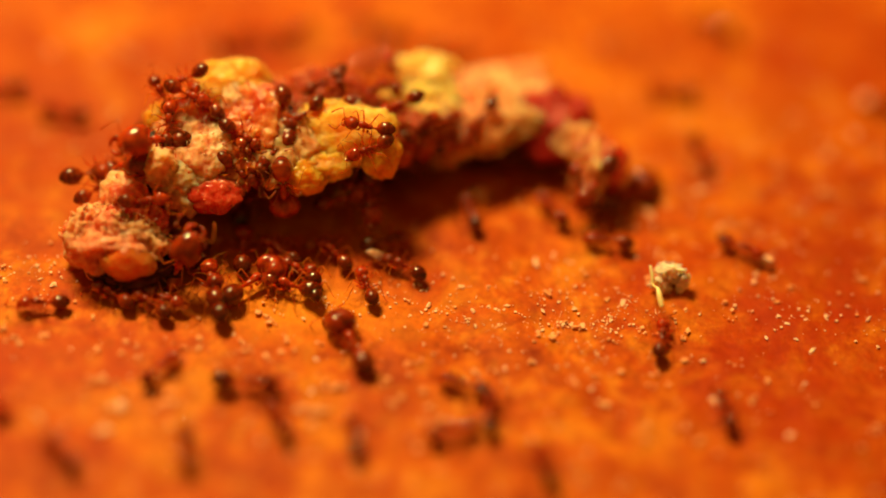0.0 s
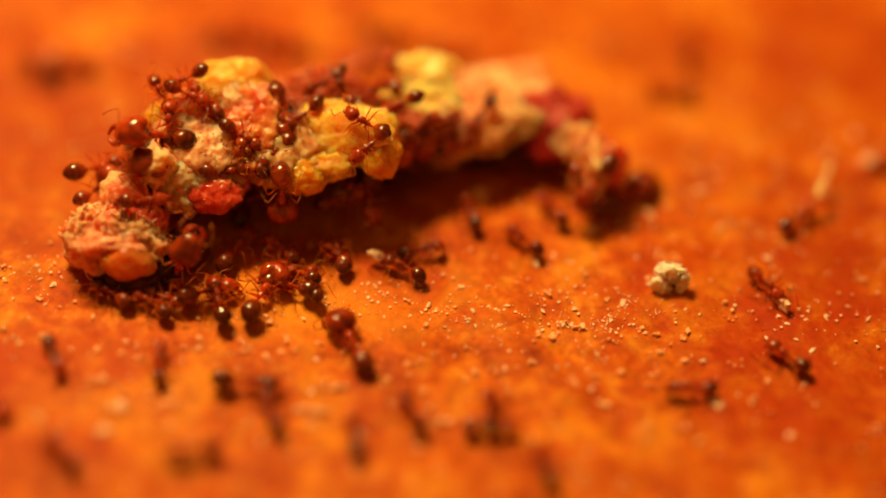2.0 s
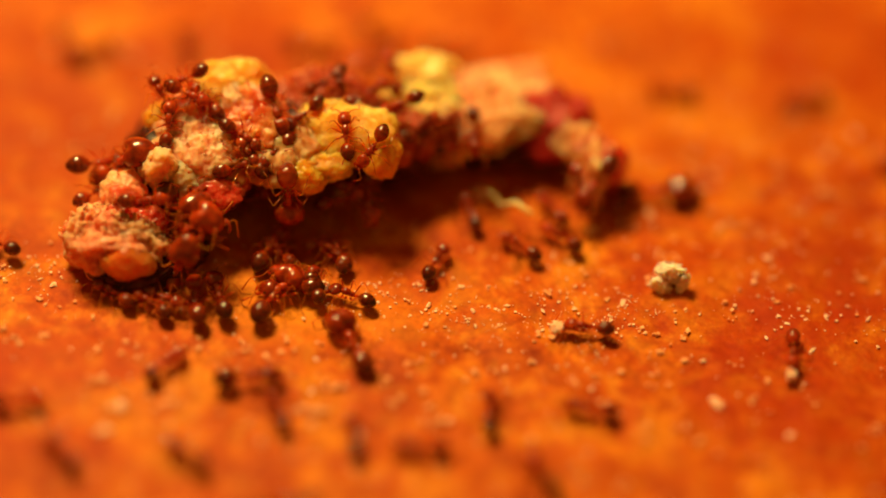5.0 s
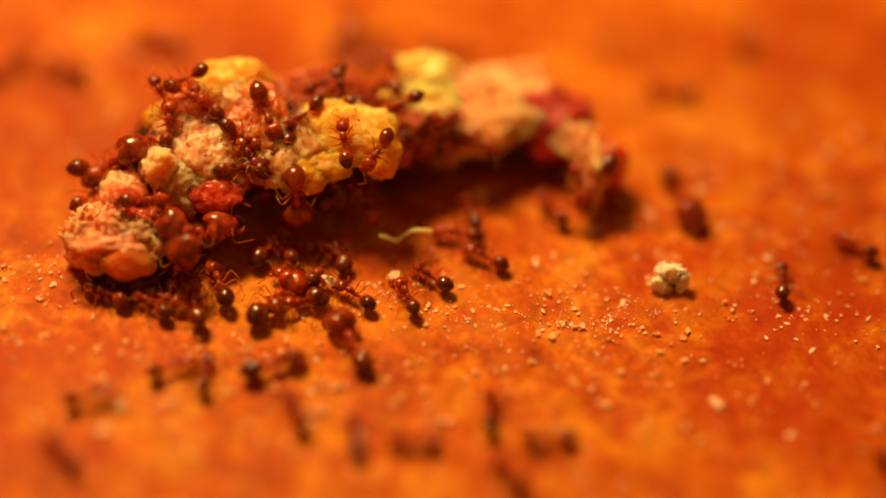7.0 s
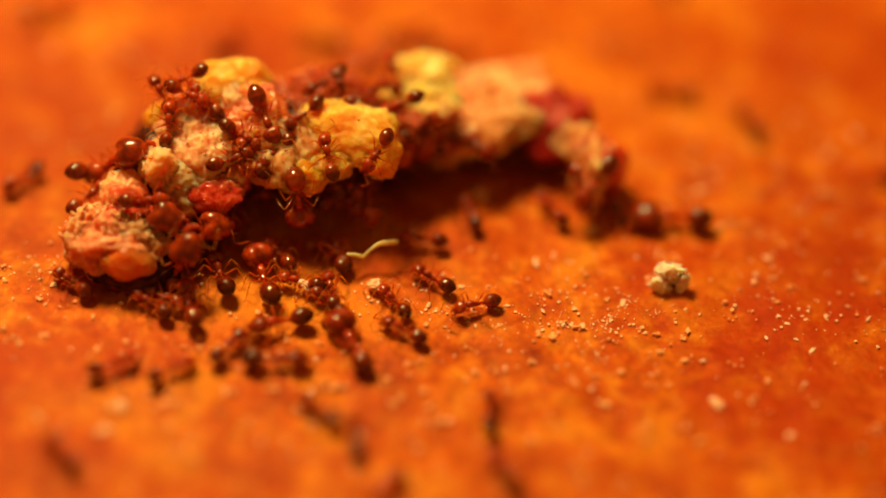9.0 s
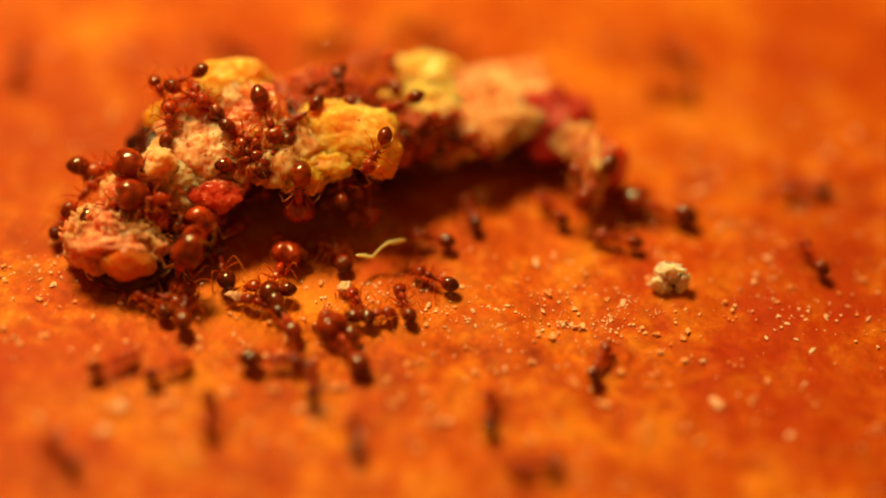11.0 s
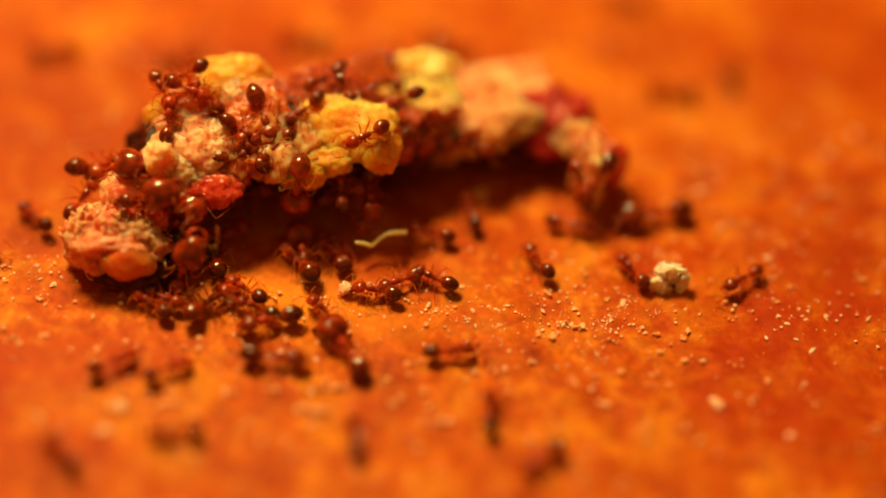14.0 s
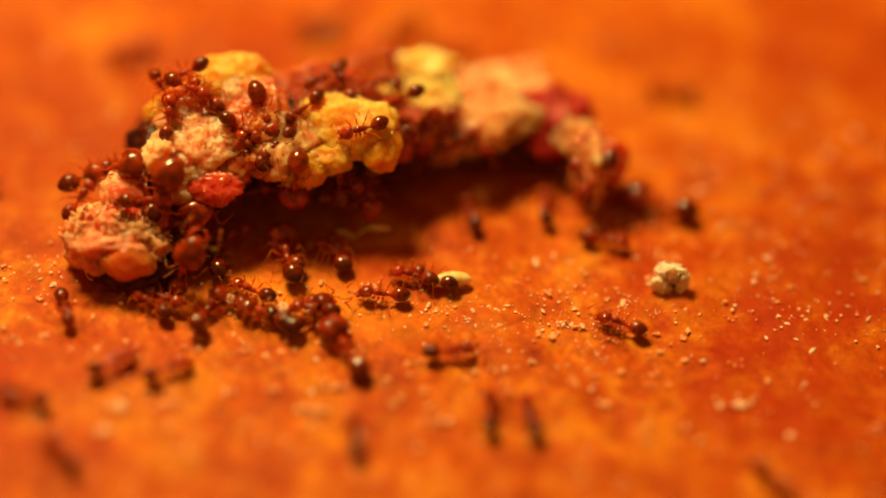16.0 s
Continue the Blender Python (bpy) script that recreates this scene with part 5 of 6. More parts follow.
    stroll(ant_n10, [(0, at(20.60, 10.20, 0, 0, 0, 146)), (2.5, at(20.37, 6.26, 0, 0, 0, 169)), (3, at(18.17, 5.91, 0, 0, 0, 161)), (3.5, at(14.78, 2.53, 0, 0, 0, -142)),
        (3.75, at(13.90, 0.23, 0, 0, 0, 165)), (4, at(13.02, -2.08, 0, 0, 0, 108)), (4.2, at(11.94, -2.50, 0, 0, 0, 141)),
        (4.6, at(9.18, -3.50, 0, 0, 0, 173)), (5.6, at(1.92, -4.81, 0, 0, 0, 179)), (6.3, at(-1.44, -3.79, 0, 0, 0, 116)), (7, at(-1.47, -3.10, 0, 0, 0, 117)),
        (7.5, at(-1.35, -3.52, 0, 0, 0, 129)), (8, at(-1.43, -3.78, 0, 0, 0, 133)), (8.5, at(-2.00, -3.69, 0, 0, 0, 134)), (9, at(-2.04, -3.46, 0, 0, 0, 132)),
        (11.5, at(-3.71, -3.88, 0, 0, 0, 120)), (13, at(-3.86, -3.09, 0, 0, 0, 113)), (13.5, at(-3.08, -3.58, 0, 0, 0, 149)),
        (14, at(-2.89, -3.04, 0, 0, 0, 172)), (14.5, at(-3.80, -3.90, 0, 0, 0, 169)), (16, at(-5.48, -4.29, 0, 0, 0, 178))])
    stroll(ant_n13, [(0, at(7.14, 3.61, 0, 0, 0, 118)), (6.5, at(7.29, 3.67, 0, 0, 0, 113)), (9, at(7.14, 3.62, 0, 0, 0, 115)), (11.3, at(7.70, 0.57, 0, 0, 0, 173)),
        (12, at(8.05, 0.43, 0, 0, 0, 176)), (12.5, at(8.34, 0.43, 0, 0, 0, -175)), (13, at(8.82, 0.19, 0, 0, 0, 184)),
        (13.5, at(8.68, 0.37, 0, 0, 0, -163)), (14, at(8.25, -0.86, 0, 0, 0, 125)), (14.5, at(7.84, -2.38, 0, 0, 0, 77)), (15, at(8.01, -3.40, 0, 0, 0, 95)),
        (15.25, at(7.81, -3.65, 0, 0, 0, 134)), (15.5, at(7.62, -3.91, 0, 0, 0, 173)), (16, at(7.70, -4.02, 0, 0, 0, 160))])
    stroll(ant_n14, [(0, at(21.96, -2.36, 0, 0, 0, 156)), (9.2, at(20.32, -1.45, 0, 0, 0, 160)), (11.3, at(15.59, 1.02, 0, 0, 0, 113)),
        (11.5, at(15.25, 1.29, 0, 0, 0, 113)), (12, at(14.52, 1.92, 0, 0, 0, 115)), (12.5, at(13.59, 2.50, 0, 0, 0, 107)), (13, at(12.83, 4.28, 0, 0, 0, 100)),
        (13.5, at(11.75, 8.29, 0, 0, 0, 108)), (14, at(13.18, 12.30, 0, 0, 0, 79)), (16, at(14.94, 19.80, 0, 0, 0, 79))])
    stroll(ant_n15, [(0, at(23.26, 7.74, 0, 0, 0, -175)), (9.2, at(20.47, 5.84, 0, 0, 0, -162)), (11.5, at(15.24, 4.49, 0, 0, 0, -172)),
        (12, at(14.91, 4.42, 0, 0, 0, -161)), (12.5, at(14.73, 3.82, 0, 0, 0, -165)), (13, at(16.19, 3.19, 0, 0, 0, 177)),
        (13.25, at(15.97, 2.21, 0, 0, 0, 139)), (13.5, at(15.76, 1.25, 0, 0, 0, 100)), (13.75, at(14.44, 0.07, 0, 0, 0, 160)),
        (14, at(13.12, -1.11, 0, 0, 0, -142)), (14.5, at(10.90, -4.06, 0, 0, 0, -160)), (14.75, at(10.04, -6.02, 0, 0, 0, -120)),
        (15, at(9.19, -7.98, 0, 0, 0, -79)), (15.5, at(12.88, -10.23, 0, 0, 0, -59)), (16, at(14.06, -11.97, 0, 0, 0, -52))])
    stroll(ant_n16, [(0, at(11.59, 6.44, 0, 0, 0, -72)), (0.5, at(13.73, 4.74, 0, 0, 0, -59)), (1, at(14.61, 5.19, 0, 0, 0, -13)), (1.5, at(19.06, 4.32, 0, 0, 0, 5)),
        (2, at(22.20, 5.17, 0, 0, 0, 27)), (3.1, at(22.29, 5.91, 0, 0, 0, 86)), (4.2, at(22.37, 6.65, 0, 0, 0, 146)), (6.3, at(17.16, 4.29, 0, 0, 0, 168)),
        (6.5, at(17.27, 3.69, 0, 0, 0, 152)), (7, at(18.17, 1.42, 0, 0, 0, 147)), (7.12, at(18.40, 0.71, 0, 0, 0, -171)),
        (7.25, at(18.63, -0.01, 0, 0, 0, -133)), (7.5, at(19.22, -0.71, 0, 0, 0, -84)), (8, at(20.43, -4.95, 0, 0, 0, -61)),
        (16, at(22.26, -9.34, 0, 0, 0, -53))])
    stroll(ant_lg1, [(0, at(-17.03, -4.89, 0, 0, 0, -175)), (0.5, at(-16.84, -5.17, 0, 0, 0, 185)), (1, at(-16.35, -6.04, 0, 0, 0, -111)),
        (1.5, at(-16.17, -6.69, 0, 0, 0, -84)), (2, at(-15.89, -7.77, 0, 0, 0, -66)), (2.5, at(-15.01, -8.96, 0, 0, 0, -58)),
        (3, at(-14.56, -10.63, 0, 0, 0, -62)), (3.5, at(-13.85, -12.74, 0, 0, 0, -68)), (4, at(-12.36, -14.92, 0, 0, 0, -45)),
        (6.5, at(-9.29, -17.63, 0, 0, 0, -26)), (16, at(-9.23, -18.14, 0, 0, 0, -26))])
    stroll(ant_lg2, [(0, at(-12.62, -3.38, 0, 0, 0, 230)), (3.1, at(-12.70, -3.51, 0, 0, 0, 225)), (3.5, at(-13.11, -5.84, 0, 0, 0, 205)), (4, at(-16.26, -5.47, 0, 0, 0, 113)),
        (4.2, at(-16.92, -4.29, 0, 0, 0, 120)), (5.5, at(-20.80, -1.17, 0, 0, 0, 157)), (6.75, at(-21.57, 2.04, 0, 0, 0, 117)),
        (8, at(-22.34, 5.23, 0, 0, 0, 77)), (16, at(-22.78, 7.18, 0, 0, 0, 43))])
    stroll(ant_lg3, [(0, at(-14.14, -4.09, 0, 0, 0, 153)), (4, at(-14.27, -4.00, 0, 0, 0, 151)), (6.3, at(-13.87, -4.03, 0, 0, 0, 153)),
        (7, at(-14.42, -4.09, 0, 0, 0, 159)), (7.5, at(-14.52, -4.05, 0, 0, 0, 152)), (8, at(-14.97, -4.13, 0, 0, 0, 151)),
        (8.5, at(-15.53, -3.96, 0, 0, 0, 164)), (9, at(-15.96, -3.50, 0, 0, 0, 146)), (9.2, at(-16.26, -3.34, 0, 0, 0, 146)),
        (10.5, at(-21.04, -1.86, 0, 0, 0, 161)), (16, at(-22.08, -1.61, 0, 0, 0, 161))])
    stroll(ant_lg4, [(0, at(-17.96, 6.62, 0, 0, 0, 172)), (1, at(-18.88, 8.08, 0, 0, 0, 148)), (3, at(-19.73, 10.51, 0, 0, 0, 138)), (3.6, at(-18.15, 10.88, 0, 0, 0, 63)),
        (4.2, at(-16.57, 11.26, 0, 0, 0, -8)), (5.13, at(-17.04, 10.78, 0, 0, 0, 47)), (6.07, at(-17.92, 9.91, 0, 0, 0, 102)),
        (7, at(-18.39, 9.43, 0, 0, 0, 159)), (8, at(-14.82, 6.51, 0, 0, 0, -144)), (8.5, at(-17.15, 4.72, 0, 0, 0, -168)),
        (9, at(-19.02, 2.21, 0, 0, 0, -134)), (9.3, at(-18.61, 1.39, 0, 0, 0, -94)), (9.6, at(-18.21, 0.58, 0, 0, 0, -53)),
        (10.45, at(-17.45, 0.23, 0, 0, 0, 23)), (11.3, at(-16.68, -0.11, 0, 0, 0, 96)), (12, at(-16.62, -0.11, 0, 0, 0, 88)),
        (12.5, at(-16.60, 0.19, 0, 0, 0, 97)), (13, at(-17.01, -0.11, 0, 0, 0, 107)), (13.5, at(-17.52, 0.58, 0, 0, 0, 126)),
        (14, at(-18.17, 0.14, 0, 0, 0, 136)), (14.5, at(-18.46, 0.57, 0, 0, 0, 145)), (15, at(-18.87, 1.77, 0, 0, 0, 126)),
        (15.5, at(-19.84, 2.17, 0, 0, 0, 133)), (16, at(-21.06, 2.44, 0, 0, 0, 142))])
    stroll(ant_lg5, [(0, at(-22.03, -3.11, 0, 0, 0, 166)), (7, at(-21.13, -2.71, 0, 0, 0, 91)), (14, at(-20.23, -2.31, 0, 0, 0, 18)), (14.6, at(-18.84, -2.22, 0, 0, 0, 5)),
        (15, at(-17.55, -2.51, 0, 0, 0, 1)), (15.5, at(-15.86, -5.67, 0, 0, 0, -30)), (16, at(-15.86, -5.18, 0, 0, 0, -72))])
    stroll(ant_f2, [(0, at(-11.42, -7.87, 0, 0, 0, 52)), (0.5, at(-11.12, -7.62, 0, 0, 0, 33)), (2, at(-11.59, -7.53, 0, 0, 0, 93)), (2.5, at(-11.26, -7.73, 0, 0, 0, 55)),
        (3, at(-10.91, -7.92, 0, 0, 0, 17)), (4, at(-11.35, -7.54, 0, 0, 0, 62)), (6.5, at(-10.91, -7.87, 0, 0, 0, 14)), (8, at(-10.85, -7.70, 0, 0, 0, 47)),
        (9, at(-10.90, -7.95, 0, 0, 0, 32)), (12, at(-11.07, -7.97, 0, 0, 0, 28)), (16, at(-11.05, -7.97, 0, 0, 0, 27))])
    stroll(ant_f3, [(0, at(-7.70, -8.48, 0, 0, 0, -1)), (4.2, at(-7.68, -8.44, 0, 0, 0, 1)), (6.5, at(-7.06, -7.50, 0, 0, 0, 30)), (7.5, at(-6.51, -7.37, 0, 0, 0, 13)),
        (9, at(-6.60, -7.16, 0, 0, 0, 2)), (12, at(-6.67, -7.31, 0, 0, 0, 1)), (13, at(-6.48, -7.24, 0, 0, 0, -6)), (14, at(-6.66, -7.09, 0, 0, 0, -3)),
        (14.5, at(-6.72, -6.38, 0, 0, 0, 2)), (15, at(-6.36, -5.57, 0, 0, 0, 11)), (15.5, at(-5.67, -4.42, 0, 0, 0, 50)), (16, at(-5.49, -4.50, 0, 0, 0, 51))])
    stroll(ant_f4, [(0, at(-18.32, -10.76, 0, 0, 0, 14)), (4.2, at(-17.80, -10.46, 0, 0, 0, 10)), (6.5, at(-14.42, -9.69, 0, 0, 0, 18)), (7, at(-14.03, -9.69, 0, 0, 0, 20)),
        (7.5, at(-13.63, -8.71, 0, 0, 0, 33)), (8, at(-13.37, -7.93, 0, 0, 0, 30)), (16, at(-13.42, -7.78, 0, 0, 0, 37))])
    stroll(ant_f6, [(0, at(1.09, -7.87, 0, 0, 0, 160)), (0.5, at(-0.09, -7.72, 0, 0, 0, 161)), (1, at(-0.75, -8.99, 0, 0, 0, 123)), (2, at(-0.98, -9.30, 0, 0, 0, 116)),
        (2.5, at(-0.93, -10.87, 0, 0, 0, 112)), (3, at(-1.49, -11.60, 0, 0, 0, 118)), (3.5, at(-3.29, -12.56, 0, 0, 0, 162)),
        (4, at(-4.19, -12.88, 0, 0, 0, 178)), (6.3, at(-6.79, -16.48, 0, 0, 0, -165)), (16, at(-7.20, -16.77, 0, 0, 0, -165))])
    stroll(ant_f9, [(0, at(-6.36, -10.13, 0, 0, 0, 117)), (4.2, at(-6.84, -9.65, 0, 0, 0, 114)), (6.5, at(-5.53, -9.73, 0, 0, 0, 122)),
        (7.5, at(-5.87, -9.74, 0, 0, 0, 108)), (8, at(-5.73, -9.76, 0, 0, 0, 108)), (8.5, at(-4.62, -9.94, 0, 0, 0, 145)),
        (9.2, at(-4.91, -9.32, 0, 0, 0, 145)), (11.5, at(-5.31, -7.96, 0, 0, 0, 92)), (11.75, at(-5.51, -8.75, 0, 0, 0, 133)),
        (12, at(-5.71, -9.55, 0, 0, 0, 174)), (13, at(-6.92, -10.46, 0, 0, 0, 157)), (13.5, at(-7.75, -11.48, 0, 0, 0, -173)),
        (14, at(-10.54, -11.24, 0, 0, 0, -171)), (15, at(-13.31, -10.37, 0, 0, 0, 182)), (15.5, at(-15.35, -11.32, 0, 0, 0, 154)),
        (16, at(-16.99, -9.85, 0, 0, 0, 167))])
    stroll(ant_f10, [(0, at(4.58, -11.62, 0, 0, 0, 102)), (4.2, at(4.61, -11.88, 0, 0, 0, 105)), (6.5, at(3.44, -12.46, 0, 0, 0, 157)), (7, at(3.05, -12.26, 0, 0, 0, 127)),
        (8.5, at(2.82, -12.08, 0, 0, 0, 128)), (9.2, at(2.91, -12.02, 0, 0, 0, 118)), (11.5, at(4.39, -11.93, 0, 0, 0, -168)),
        (13, at(4.56, -12.03, 0, 0, 0, -175)), (13.5, at(4.63, -11.67, 0, 0, 0, -163)), (14, at(4.53, -11.53, 0, 0, 0, -137)),
        (14.25, at(4.40, -11.02, 0, 0, 0, 166)), (14.5, at(4.26, -10.50, 0, 0, 0, 108)), (15.5, at(4.25, -10.26, 0, 0, 0, 109)),
        (16, at(3.98, -9.21, 0, 0, 0, 102))])
    stroll(ant_f11, [(0, at(0.96, -10.30, 0, 0, 0, 21)), (2, at(2.47, -10.01, 0, 0, 0, 4)), (2.67, at(1.82, -10.38, 0, 0, 0, 61)), (3.33, at(0.60, -11.05, 0, 0, 0, 118)),
        (4, at(-0.04, -11.42, 0, 0, 0, 177)), (7, at(-0.82, -11.02, 0, 0, 0, 172)), (8, at(-0.94, -11.86, 0, 0, 0, 172)),
        (9, at(-1.64, -13.60, 0, 0, 0, -123)), (11, at(-2.96, -16.78, 0, 0, 0, -134)), (16, at(-3.81, -17.59, 0, 0, 0, -159))])
    stroll(ant_f12, [(0, at(-9.84, -12.23, 0, 0, 0, -83)), (1, at(-9.78, -12.25, 0, 0, 0, -124)), (2, at(-9.73, -12.27, 0, 0, 0, -164)),
        (3, at(-10.42, -13.18, 0, 0, 0, -162)), (4.2, at(-10.33, -13.84, 0, 0, 0, 184)), (5.1, at(-9.93, -12.03, 0, 0, 0, 138)),
        (6, at(-9.55, -10.22, 0, 0, 0, 93)), (6.5, at(-9.58, -8.92, 0, 0, 0, 93)), (7, at(-9.60, -8.02, 0, 0, 0, 88)), (7.5, at(-9.38, -7.73, 0, 0, 0, 81)),
        (8, at(-9.20, -7.30, 0, 0, 0, 78)), (9, at(-8.70, -6.48, 0, 0, 0, 54)), (9.33, at(-8.64, -6.99, 0, 0, 0, 4)), (9.67, at(-8.51, -7.94, 0, 0, 0, -49)),
        (10, at(-8.45, -8.45, 0, 0, 0, -101)), (11.5, at(-9.35, -10.92, 0, 0, 0, -74)), (12, at(-9.31, -10.84, 0, 0, 0, -70)),
        (12.5, at(-8.92, -12.40, 0, 0, 0, -70)), (13.5, at(-8.40, -16.02, 0, 0, 0, -91)), (16, at(-8.24, -17.60, 0, 0, 0, -106))])
    stroll(ant_f13, [(0, at(-5.53, -2.68, 0, 0, 0, 106)), (2, at(-5.48, -2.73, 0, 0, 0, 106)), (9, at(-4.74, -3.08, 0, 0, 0, 106)), (10.15, at(-3.62, -3.85, 0, 0, 0, 54)),
        (11.3, at(-2.51, -4.62, 0, 0, 0, 5)), (12, at(-1.12, -5.33, 0, 0, 0, -16)), (12.5, at(0.68, -6.13, 0, 0, 0, 15)), (16, at(0.66, -6.13, 0, 0, 0, 16))])
    stroll(ant_f14, [(0, at(-9.90, -3.13, 0, 0, 0, 101)), (0.5, at(-9.88, -3.38, 0, 0, 0, 62)), (1, at(-9.85, -3.63, 0, 0, 0, 24)), (3, at(-9.85, -3.70, 0, 0, 0, 20)),
        (4, at(-10.36, -3.89, 0, 0, 0, 91)), (8, at(-10.59, -4.30, 0, 0, 0, 103)), (9, at(-10.73, -4.31, 0, 0, 0, 104)),
        (11.5, at(-10.87, -4.47, 0, 0, 0, 75)), (13, at(-9.74, -4.16, 0, 0, 0, 40)), (16, at(-9.81, -4.56, 0, 0, 0, 65))])
    stroll(ant_f19, [(0, at(-6.62, -3.04, 0, 0, 0, 164)), (4, at(-6.70, -3.16, 0, 0, 0, 175)), (7, at(-6.28, -4.07, 0, 0, 0, -159)), (9, at(-6.85, -5.22, 0, 0, 0, -161)),
        (10.5, at(-6.61, -5.07, 0, 0, 0, -93)), (12, at(-6.38, -4.90, 0, 0, 0, -23)), (12.75, at(-6.75, -5.05, 0, 0, 0, -81)),
        (13.5, at(-7.13, -5.19, 0, 0, 0, -137)), (16, at(-7.49, -4.78, 0, 0, 0, 158))])
    stroll(ant_n17, [(0, at(-6.23, -2.10, 0, 0, 0, 143)), (6, at(-6.48, -2.49, 0, 0, 0, 166)), (9, at(-6.20, -2.80, 0, 0, 0, 166)), (11.5, at(-7.87, -3.35, 0, 0, 0, 176)),
        (13, at(-8.47, -3.36, 0, 0, 0, 147)), (15.5, at(-8.47, -3.43, 0, 0, 0, 148)), (16, at(-8.21, -3.42, 0, 0, 0, 157))])
    stroll(ant_n19, [(0, at(-9.57, -3.91, 0, 0, 0, 102)), (3, at(-9.50, -4.07, 0, 0, 0, 106)), (9, at(-9.63, -2.47, 0, 0, 0, 111)), (11.5, at(-9.58, -1.94, 0, 0, 0, 106)),
        (13, at(-10.03, -1.51, 0, 0, 0, 106)), (16, at(-10.00, -1.47, 0, 0, 0, 107))])
    stroll(ant_r3, [(0, at(4.67, 2.56, 0, 0, 0, 128)), (12.4, at(4.67, 2.56, 0, 0, 0, 128)), (13, at(4.80, 2.20, 0, 0, 0, 60)), (13.5, at(5.19, 1.79, 0, 0, 0, 20)), (14, at(5.72, 1.52, 0, 0, 0, -10)), (14.5, at(5.72, 1.59, 0, 0, 0, -5)), (15, at(6.23, 1.29, 0, 0, 0, -8)), (15.3, at(6.88, 0.94, 0, 0, 0, -12)), (15.6, at(7.13, 1.23, 0, 0, 0, -5)), (16, at(7.26, 0.77, 0, 0, 0, -4))])
    stroll(ant_b2, [(0, at(-3.46, 13.61, 0, 0, 0, -11)), (4.2, at(-3.30, 13.22, 0, 0, 0, -15)), (5.8, at(-4.14, 13.07, 0, 0, 0, -76)),
        (7.4, at(-5.70, 12.77, 0, 0, 0, -135)), (9, at(-6.54, 12.61, 0, 0, 0, 167)), (13, at(-6.16, 12.34, 0, 0, 0, -139)),
        (14, at(-7.42, 12.53, 0, 0, 0, 169)), (16, at(-6.61, 13.32, 0, 0, 0, -157))])
    stroll(ant_b5, [(0, at(12.54, 15.37, 0, 0, 0, 146)), (0.33, at(12.50, 14.50, 0, 0, 0, 85)), (0.67, at(12.42, 12.89, 0, 0, 0, 27)), (1, at(12.37, 12.01, 0, 0, 0, -34)),
        (2, at(11.14, 13.24, 0, 0, 0, -95)), (3, at(16.42, 12.18, 0, 0, 0, -34)), (3.6, at(16.86, 11.25, 0, 0, 0, -87)), (4.2, at(17.31, 10.33, 0, 0, 0, -138)),
        (5.35, at(15.91, 10.57, 0, 0, 0, -175)), (6.5, at(14.52, 10.81, 0, 0, 0, 146)), (7, at(13.91, 14.54, 0, 0, 0, 92)),
        (7.5, at(10.89, 13.56, 0, 0, 0, 162)), (8, at(7.88, 12.58, 0, 0, 0, -130)), (8.33, at(8.58, 14.13, 0, 0, 0, 178)),
        (8.67, at(9.87, 16.99, 0, 0, 0, 125)), (9, at(10.57, 18.55, 0, 0, 0, 71)), (16, at(12.95, 20.34, 0, 0, 0, 5))])
    stroll(ant_b6, [(0, at(-21.06, 7.99, 0, 0, 0, -175)), (1, at(-19.44, 7.84, 0, 0, 0, 151)), (1.5, at(-18.63, 8.82, 0, 0, 0, 76)), (2, at(-17.81, 9.81, 0, 0, 0, 5)),
        (3, at(-19.66, 12.71, 0, 0, 0, 64)), (3.6, at(-18.53, 12.42, 0, 0, 0, 21)), (4.2, at(-17.39, 12.14, 0, 0, 0, -25)),
        (5.35, at(-19.18, 10.60, 0, 0, 0, -82)), (6.5, at(-20.98, 9.07, 0, 0, 0, -137)), (8, at(-21.04, 11.00, 0, 0, 0, -137)),
        (8.33, at(-20.63, 11.64, 0, 0, 0, -85)), (8.67, at(-19.87, 12.82, 0, 0, 0, -32)), (9, at(-19.47, 13.45, 0, 0, 0, 22)),
        (10, at(-19.81, 12.02, 0, 0, 0, -32)), (11, at(-20.44, 9.38, 0, 0, 0, -86)), (12, at(-20.78, 7.95, 0, 0, 0, -138)),
        (12.5, at(-20.36, 9.04, 0, 0, 0, 152)), (13, at(-19.95, 10.13, 0, 0, 0, 81)), (14, at(-18.76, 10.73, 0, 0, 0, 22)),
        (15, at(-15.58, 12.70, 0, 0, 0, -25)), (15.5, at(-15.51, 11.83, 0, 0, 0, -95)), (16, at(-15.44, 10.96, 0, 0, 0, -161))])
    stroll(ant_b7, [(0, at(-7.64, 13.15, 0, 0, 0, 41)), (3, at(-8.07, 12.00, 0, 0, 0, -15)), (9, at(-2.22, 13.41, 0, 0, 0, 25)), (12.5, at(-1.18, 14.21, 0, 0, 0, -15)),
        (14, at(-0.46, 12.83, 0, 0, 0, -40)), (14.33, at(-1.06, 13.38, 0, 0, 0, 11)), (14.67, at(-2.16, 14.41, 0, 0, 0, 60)),
        (15, at(-2.74, 14.95, 0, 0, 0, 110)), (15.5, at(-2.68, 14.40, 0, 0, 0, 171)), (16, at(-2.60, 13.83, 0, 0, 0, -131))])
